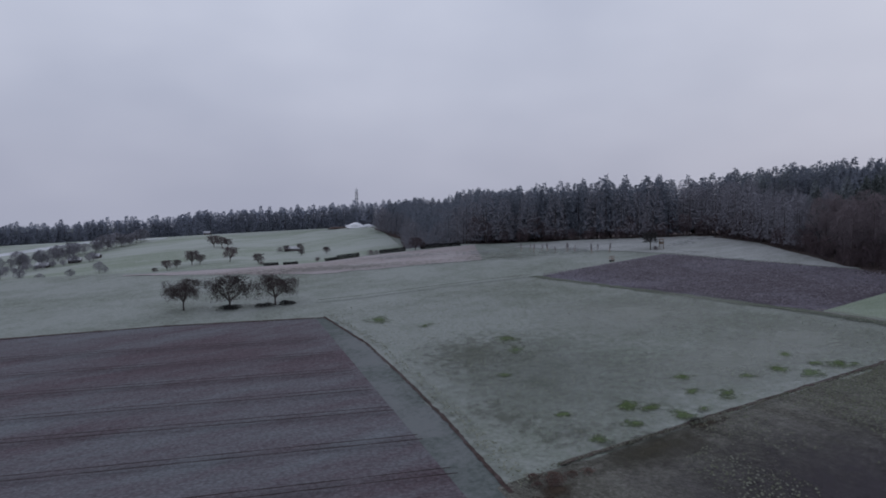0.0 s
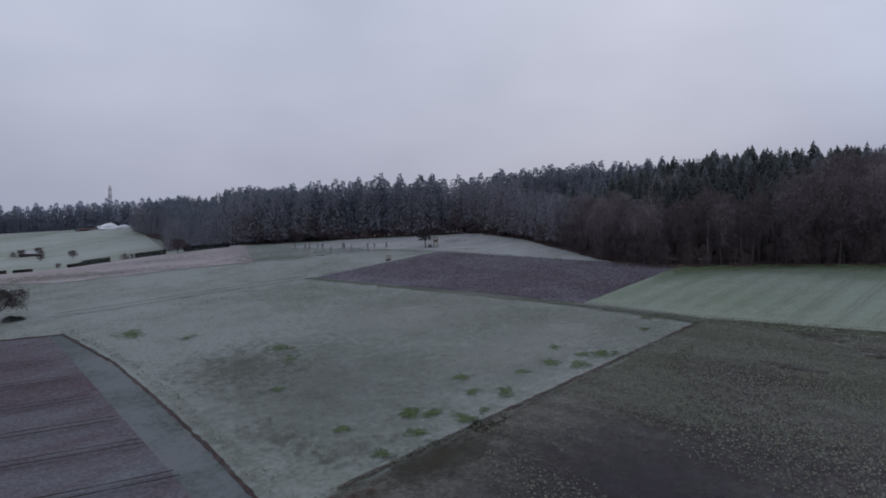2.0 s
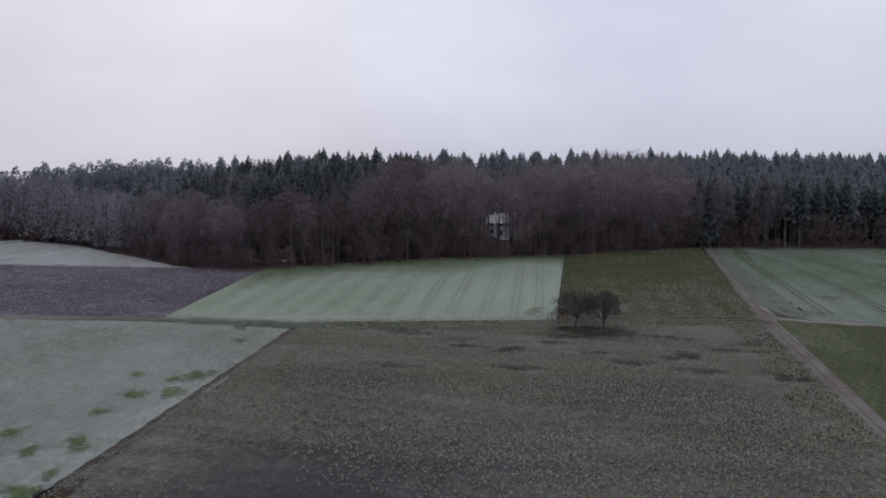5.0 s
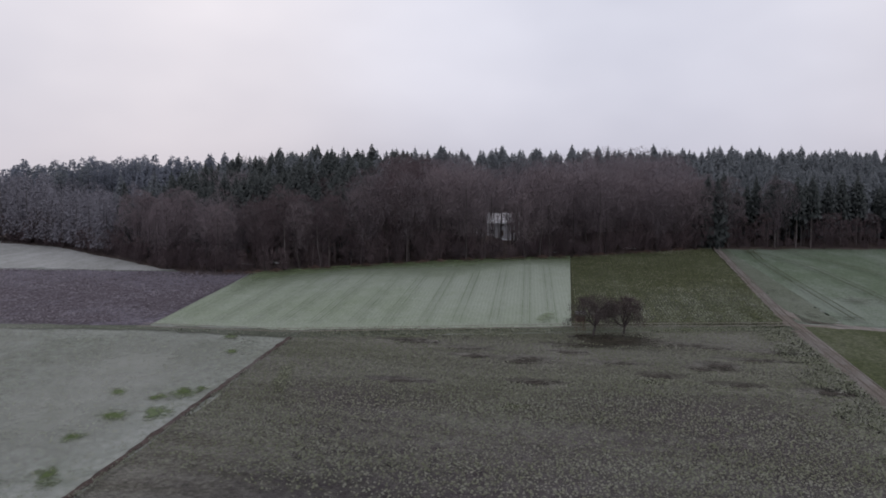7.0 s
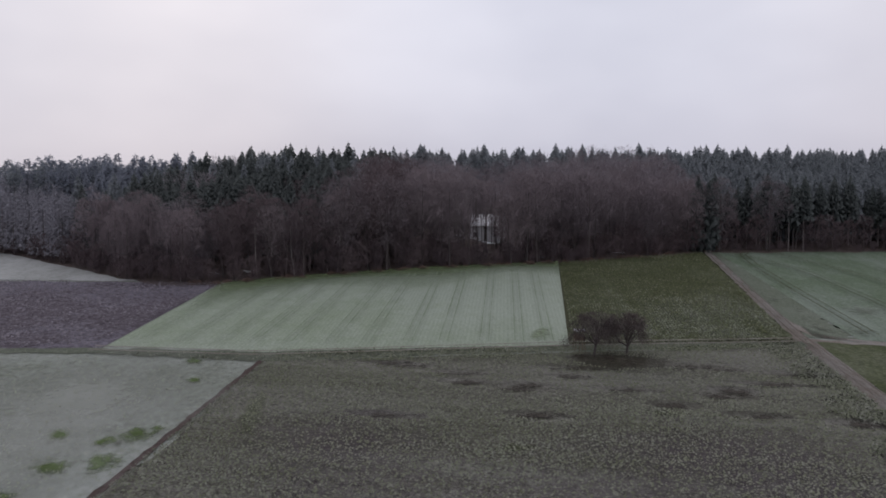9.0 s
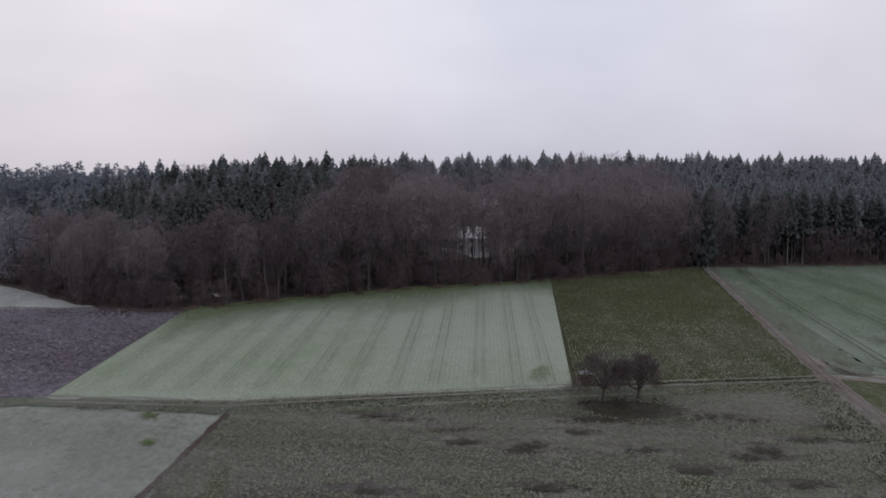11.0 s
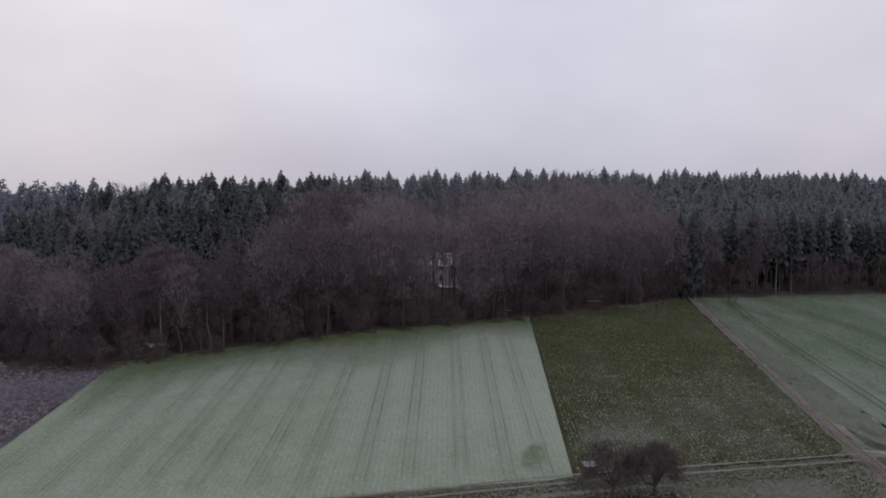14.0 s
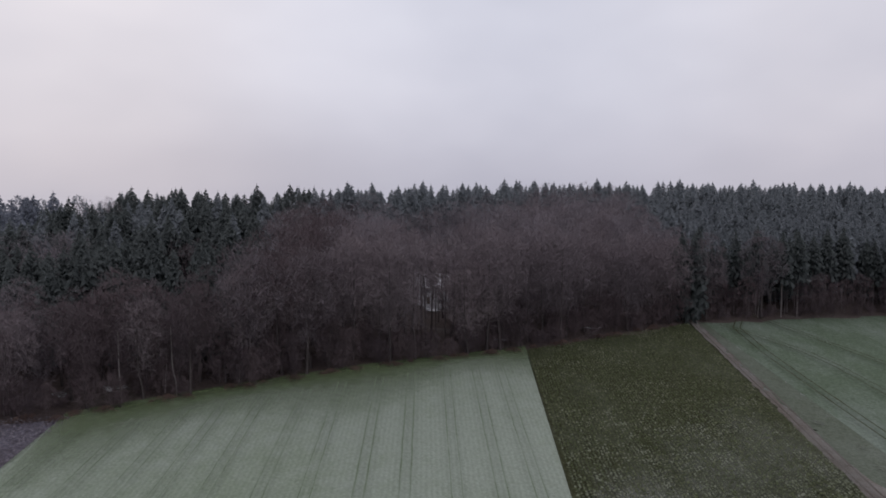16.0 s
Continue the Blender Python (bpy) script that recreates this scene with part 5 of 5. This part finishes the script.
def house(name, w, d, h, rise, wall_mat, roof_mat, label, openings=True, chimney=True):
    root = new(name)
    part("wall", walls(w, d, h, rise), wall_mat, root)
    roof = part("roof", gable(w, d, h + 0.02, rise, 0.5, 0.25), roof_mat, root, "snow-covered saddle roof")
    if chimney:
        part("chimney", box(0.6, 1.3, d * 0.2, d * 0.2 + 0.7, h + rise * 0.6, h + rise + 1.2, 0.03), M_BARK, roof)
    if openings:
        rows = [1.0] + ([3.9] if h > 5 else [])
        n = max(2, int(d / 3.4))
        for z in rows:
            for i in range(n):
                y = -d / 2 + d * (i + 0.5) / n
                if z == 1.0 and i == n // 2:
                    door = part("door", box(-w / 2 - 0.06, -w / 2 + 0.06, y - 0.5, y + 0.5, 0.0, 2.1, 0.02), M_WOOD, root)
                    part("door_handle", box(-w / 2 - 0.12, -w / 2 - 0.06, y + 0.33, y + 0.4, 1.0, 1.08, 0.01), M_STEEL, door)
                    continue
                win = part("window", box(-w / 2 - 0.05, -w / 2 + 0.05, y - 0.65, y + 0.65, z, z + 1.4, 0.02), M_GLASS, root)
                part("window_frame", box(-w / 2 - 0.08, -w / 2 - 0.05, y - 0.04, y + 0.04, z, z + 1.4), M_WHITE, win)
                part("window_sill", box(-w / 2 - 0.2, -w / 2 + 0.0, y - 0.75, y + 0.75, z - 0.1, z - 0.02, 0.01), M_STEEL, win)
    return tagged(root, label, "house")


# the white house among the trees, and snow round it
home = house("house", 9, 12, 5.2, 3.6, M_WHITE, M_SNOWROOF, "white rendered house with snowy roof among bare trees")
home.matrix_basis = pose(303, 46.5, lie(303, 46.5) + 0.3, 0, 0, -8)
for x, y, rx, ry in ((295, 46, 4, 6), (296, 56, 4, 4)):
    patch("snow_patch", x, y, rx, ry, 0, M_SNOW, "old snow lying in the clearing by the house")


def raised_hide(label, roof_mat):
    """A hunter's hide: a boarded box on four splayed legs, with roof and ladder."""
    root = new("raised_hide")
    for sx in (-1, 1):
        for sy in (-1, 1):
            v, f = tube([(sx * 0.95, sy * 0.95, -0.3), (sx * 0.62, sy * 0.62, 3.9)], [0.07, 0.06], 6)
            put("leg", tri_mesh("leg", v, f, M_WOOD), root)
    part("floor", box(-0.8, 0.8, -0.8, 0.8, 2.2, 2.28, 0.01), M_WOOD, root)
    for i in range(5):
        y = -0.7 + i * 0.35
        for x in (-0.72, 0.72):
            part("board", box(x - 0.02, x + 0.02, y - 0.165, y + 0.165, 2.28, 3.1, 0.01), M_WOOD, root)
            part("board", box(y - 0.165, y + 0.165, x - 0.02, x + 0.02, 2.28, 3.1, 0.01), M_WOOD, root)
    part("roof", gable(1.6, 1.6, 3.9, 0.25, 0.15, 0.06), roof_mat, root, "pale roof")
    ladder = part("ladder", box(-1.5, -1.42, -0.3, -0.24, -0.1, 2.4, 0.01), M_WOOD, root)
    part("ladder_rail", box(-1.5, -1.42, 0.24, 0.3, -0.1, 2.4, 0.01), M_WOOD, ladder)
    for i in range(7):
        part("rung", box(-1.49, -1.43, -0.24, 0.24, 0.25 + 0.3 * i, 0.29 + 0.3 * i), M_WOOD, ladder)
    return tagged(root, label, "raised hide")


stand(raised_hide("small wooden raised hide with pale frosted roof beside apple trees", M_GREYROOF), 163.4, 20.4, 10)
stand(raised_hide("small brown wooden raised hide beside the lone tree", M_WOOD), 199.6, 205.6, 40)

# the lone tree, and the young planting on the crest
lone = tree_kind("lone_tree", fruit_tree(81, 7.0, 3.2, 1800, 0.1, 0.42, 0.1), M_BARK, M_HEDGE, "dense dark rounded tree standing alone on the meadow")
stand(lone, 196.3, 208)
stand(bush(82, 1.6, 1.3, 500, M_TWIGFROSTHAZE, "pale frosted bush beside the lone tree"), 198, 207)
sapling = new("sapling")
v, f = tube([(0, 0, -0.2), (0.05, 0, 1.4), (0, 0.05, 3.4)], [0.06, 0.05, 0.015], 5)
put("stem", tri_mesh("stem", v, f, M_ORANGE), sapling)
r = np.random.default_rng(8)
b = np.stack([r.normal(0, 0.12, 160), r.normal(0, 0.12, 160), r.uniform(1.4, 3.2, 160)], 1)
w = r.normal(0, 0.6, (160, 3)) + np.array([0, 0, 0.7])
put("crown", tri_mesh("crown", *slivers(b, w / np.linalg.norm(w, axis=1)[:, None], r.uniform(0.3, 0.9, 160), 0.06, r), M_TWIGFROSTHAZE), sapling)
v, f = tube([(0.35, 0, -0.3), (0.35, 0, 2.1)], [0.06, 0.06], 5)
put("stake", tri_mesh("stake", v, f, M_ORANGE), sapling)
stand(tagged(sapling, "young staked sapling with reddish stem on the meadow", "tree", "young planting"), 163.2, 249)
for i in range(1, 13):
    u = i / 12
    copy_at(sapling, 163.2 + 19 * u + 1.5 * math.sin(i * 2.3), 249 - 33 * u + 2 * math.cos(i * 1.7), i * 70, 0.75 + 0.35 * ((i * 7) % 5) / 4)
rack = new("timber_rack")
for sx in (-0.7, 0.7):
    for sy in (-0.5, 0.5):
        part("post", box(sx - 0.06, sx + 0.06, sy - 0.06, sy + 0.06, -0.2, 2.0, 0.01), M_ORANGE, rack)
for z in (0.9, 1.9):
    part("rail", box(-0.8, 0.8, -0.58, -0.5, z, z + 0.12, 0.01), M_ORANGE, rack)
    part("rail", box(-0.8, 0.8, 0.5, 0.58, z, z + 0.12, 0.01), M_ORANGE, rack)
part("trough", box(-1.2, 1.2, -0.4, 0.4, 0.0, 0.5, 0.05), M_HEDGE, rack, "dark trough at the foot")
stand(tagged(rack, "orange timber feeding rack over a dark trough", "feeding rack"), 168.7, 198, 20)


# log piles at the wood's edge by the track
def log_pile(seed, n, length, label):
    g = np.random.default_rng(seed)
    root = new("log_pile")
    row, k, z = 4, 0, 0.15
    while k < n and row > 0:
        for i in range(row):
            y = (i - (row - 1) / 2) * 0.38 + g.normal(0, 0.03)
            rad = g.uniform(0.12, 0.19)
            off = g.uniform(-0.7, 0.7)
            v, f = tube([(-length / 2 + off, y, z), (length / 2 + off, y + g.normal(0, 0.05), z)], [rad, rad * 0.92], 9)
            log = put("log", tri_mesh("log", v, f, M_BARK), root)
            bm = bmesh.new()
            bmesh.ops.create_circle(bm, cap_ends=True, segments=9, radius=rad * 0.98, matrix=Matrix.Translation((-length / 2 + off - 0.004, y, z)) @ Matrix.Rotation(math.pi / 2, 4, "Y"))
            part("sawn_end", bm, M_LOGEND, log)
            k += 1
        row -= 1
        z += 0.29
    return tagged(root, label, "log pile")


for x, y, turn, seed in ((296.5, -42.0, 70, 1), (299.5, -50, 58, 2), (304.0, -61, 84, 3)):
    stand(log_pile(seed, 8, 3.2, "stack of felled logs with pale sawn ends"), x, y, turn)

for x, y, rx, ry in ((217, 104, 3, 4), (213, 112, 2, 3), (262, 27, 2, 3), (275, 2, 2, 4)):
    patch("snow_patch", x, y, rx, ry, 0, M_SNOW, "thin old snow at the wood's edge")

# ---- beyond the crest ----
valley_tree = tree_kind("valley_tree", fruit_tree(91, 10.5, 5.4, 2200, 0.3, 0.22, 0.16), M_BARK, M_DARKTWIG, "bare dark fruit tree on the far meadow")
stand(tagged(valley_tree, group="far meadow trees"), 68.7, 538.7)
for x, y, size in ((94.3, 531.9, 1.05), (99, 632, 1.0), (105, 630, 0.85), (110, 628, 0.7), (74, 537, 0.7), (50.6, 527.6, 0.7), (57.4, 531.9, 0.6), (109.9, 508.2, 0.75), (134.3, 292.4, 0.58),
                   (140, 296, 0.3), (168.6, 534, 0.55), (150, 540, 0.5), (147, 573, 0.5), (158, 572, 0.55), (42, 520, 0.4), (96, 318, 0.22), (71, 322, 0.2)):
    copy_at(valley_tree, x, y, x * 37, size)
# crown in the haze-paled twig colour
orchard_tree = tree_kind("orchard_tree", broadleaf(92, 8.5, 1.5, 4.2, 900, 0.22, 0.2), M_BARK, M_HAZETWIG, "grey bare orchard tree in the far valley")
stand(tagged(orchard_tree, group="far orchard"), -22.8, 694)
g = np.random.default_rng(17)
ROW = along([(-75, 640), (-48, 641), (-26, 657), (-10, 683), (22, 709), (51, 743)], 34)
for x, y in ROW:
    copy_at(orchard_tree, float(x) + g.normal(0, 1.5), float(y) + g.normal(0, 2.5), g.uniform(0, 360), g.uniform(0.9, 1.7))
for x, y in along([(-60, 615), (-17, 626), (5, 632)], 14):
    copy_at(orchard_tree, float(x) + g.normal(0, 2), float(y) + g.normal(0, 3), g.uniform(0, 360), g.uniform(0.45, 0.9))
for x, y, s in ((-28, 420, 0.9), (-10, 430, 0.8), (8, 440, 1.0), (12, 436, 0.6), (-42, 450, 1.0), (-55, 470, 1.3)):
    copy_at(orchard_tree, x, y + 120, x * 31, s)
for x, y, w, d, turn, label in ((-30, 632, 6, 9, 70, "far farm shed with snow-covered roof"), (-8, 640, 6, 9, 80, "far farm shed with snow-covered roof"), (8, 652, 5, 6, 60, "far farm shed with snow-covered roof"),
                                (-46, 520, 8, 10, 20, "far dark farmhouse in the valley"), (152, 575, 5, 12, 75, "low field barn with pale roof among bushes"), (116, 782, 5, 6, 60, "far farm shed with snow-covered roof")):
    b = house("farm_shed", w, d, 2.2, 1.6, M_BARK, M_GREYROOF if "dark" not in label else M_HEDGE, label, False, False)
    stand(b, x, y, turn)
    tagged(b, category="shed")


def mound(name, rx, ry, h, material, label, category, seed):
    """A heap under a sheet, lumpy and closed at the ground."""
    bm = bmesh.new()
    bmesh.ops.create_icosphere(bm, subdivisions=3, radius=1)
    for vtx in bm.verts:
        k = 1 + 0.28 * noise.noise(vtx.co * 1.7 + Vector((seed, 0, 0)))
        vtx.co = Vector((vtx.co.x * rx * k, vtx.co.y * ry * k, max(-0.2, vtx.co.z * h * k)))
    me = bpy.data.meshes.new(name)
    bm.to_mesh(me)
    bm.free()
    me.materials.append(material)
    return tagged(new(name, me), label, category)


stand(mound("covered_heap", 11, 6, 5.0, M_SNOWROOF, "white sheet-covered silage heap at the wood", "heap", 3), 247, 686, 20)
stand(mound("covered_heap", 9, 4, 2.6, M_SNOWROOF, "white sheet-covered silage heap at the wood", "heap", 8), 259, 680, 30)
stand(mound("earth_heap", 12, 4, 2.2, M_LITTER, "low dark earth heap beside the covered heap", "heap", 5), 232, 693, 10)


def hedge(length, h, seed):
    """A clipped hedge: a dense body of short twigs on stems."""
    g = np.random.default_rng(seed)
    n = int(length * 260)
    root = new("hedge")
    base = np.stack([g.uniform(-length / 2, length / 2, n), g.uniform(-0.6, 0.6, n), g.uniform(-0.3, h * 0.9, n)], 1)
    w = g.normal(0, 0.7, (n, 3)) + np.array([0, 0, 0.3])
    put("foliage", tri_mesh("foliage", *slivers(base, w / np.linalg.norm(w, axis=1)[:, None], g.uniform(0.2, 0.45, n), 0.22, g), M_HEDGE), root)
    stems = [tube([(x, 0, -0.4), (x + 0.1, 0.1, h * 0.8)], [0.06, 0.03], 4) for x in np.arange(-length / 2 + 0.3, length / 2, 0.8)]
    put("stems", tri_mesh("stems", *join(stems), M_BARK), root)
    return tagged(root, "dark clipped hedge along the crest", "hedge", "hedges on the crest")


for (ax, ay), (bx, by), h, seed in (((103, 311), (112, 305), 2.2, 1), ((98, 313), (103, 310.5), 1.5, 2), ((121, 303), (132, 298), 2.0, 3), ((139, 297), (148, 294), 2.2, 4), ((148, 294), (157, 291), 1.7, 5), ((72, 322), (78, 319), 1.4, 6), ((80, 318), (86, 315), 1.3, 7)):
    hd = hedge(math.hypot(bx - ax, by - ay), h, seed)
    stand(hd, (ax + bx) / 2, (ay + by) / 2, math.degrees(math.atan2(by - ay, bx - ax)))
    dz = (lie(bx, by) - lie(ax, ay)) / math.hypot(bx - ax, by - ay)
    hd.rotation_mode = "XYZ"
    hd.rotation_euler[1] = -math.atan(dz)
crest_bush = bush(95, 2.6, 2.6, 700, M_TWIG, "rounded bare bush on the crest")
stand(crest_bush, 117.5, 305)
copy_at(crest_bush, 120, 304, 60, 0.8)
copy_at(crest_bush, 143, 578, 60, 1.5)
copy_at(crest_bush, 160, 574, 160, 1.3)

# the mast on the ridge
mast = new("radio_mast")
MH = 44.0
for sx in (-1, 1):
    for sy in (-1, 1):
        v, f = tube([(sx * 1.7, sy * 1.7, -1), (sx * 0.9, sy * 0.9, MH * 0.88)], [0.25, 0.18], 5)
        put("leg", tri_mesh("leg", v, f, M_STEEL), mast)
for k in range(12):
    z0, z1 = MH * 0.88 * k / 12, MH * 0.88 * (k + 1) / 12
    a, c = 1.7 - 0.8 * k / 12, 1.7 - 0.8 * (k + 1) / 12
    for p, q in (((-a, -a), (c, -c)), ((a, -a), (c, c)), ((a, a), (-c, c)), ((-a, a), (-c, -c))):
        v, f = tube([(*p, z0), (*q, z1)], [0.14, 0.14], 4)
        put("brace", tri_mesh("brace", v, f, M_STEEL), mast)
for z, rad in ((MH * 0.72, 2.0), (MH * 0.88, 1.8)):
    v, f = tube([(0, 0, z), (0, 0, z + 0.4)], [rad, rad], 12)
    bm = bmesh.new()
    bmesh.ops.create_cone(bm, cap_ends=True, segments=12, radius1=rad, radius2=rad, depth=0.5, matrix=Matrix.Translation((0, 0, z)))
    deck = part("platform", bm, M_STEEL, mast)
    for k in range(4):
        w0 = k * math.pi / 2 + 0.4
        bm = bmesh.new()
        bmesh.ops.create_cone(bm, cap_ends=True, segments=8, radius1=0.5, radius2=0.5, depth=3.2, matrix=Matrix.Translation((rad * math.cos(w0), rad * math.sin(w0), z + 1.9)))
        part("antenna", bm, M_WHITE, deck)
v, f = tube([(0, 0, MH * 0.88), (0, 0, MH)], [0.4, 0.15], 6)
put("spire", tri_mesh("spire", v, f, M_STEEL), mast)
stand(tagged(mast, "tall grey lattice radio mast behind the wood", "radio mast"), 273, 752)
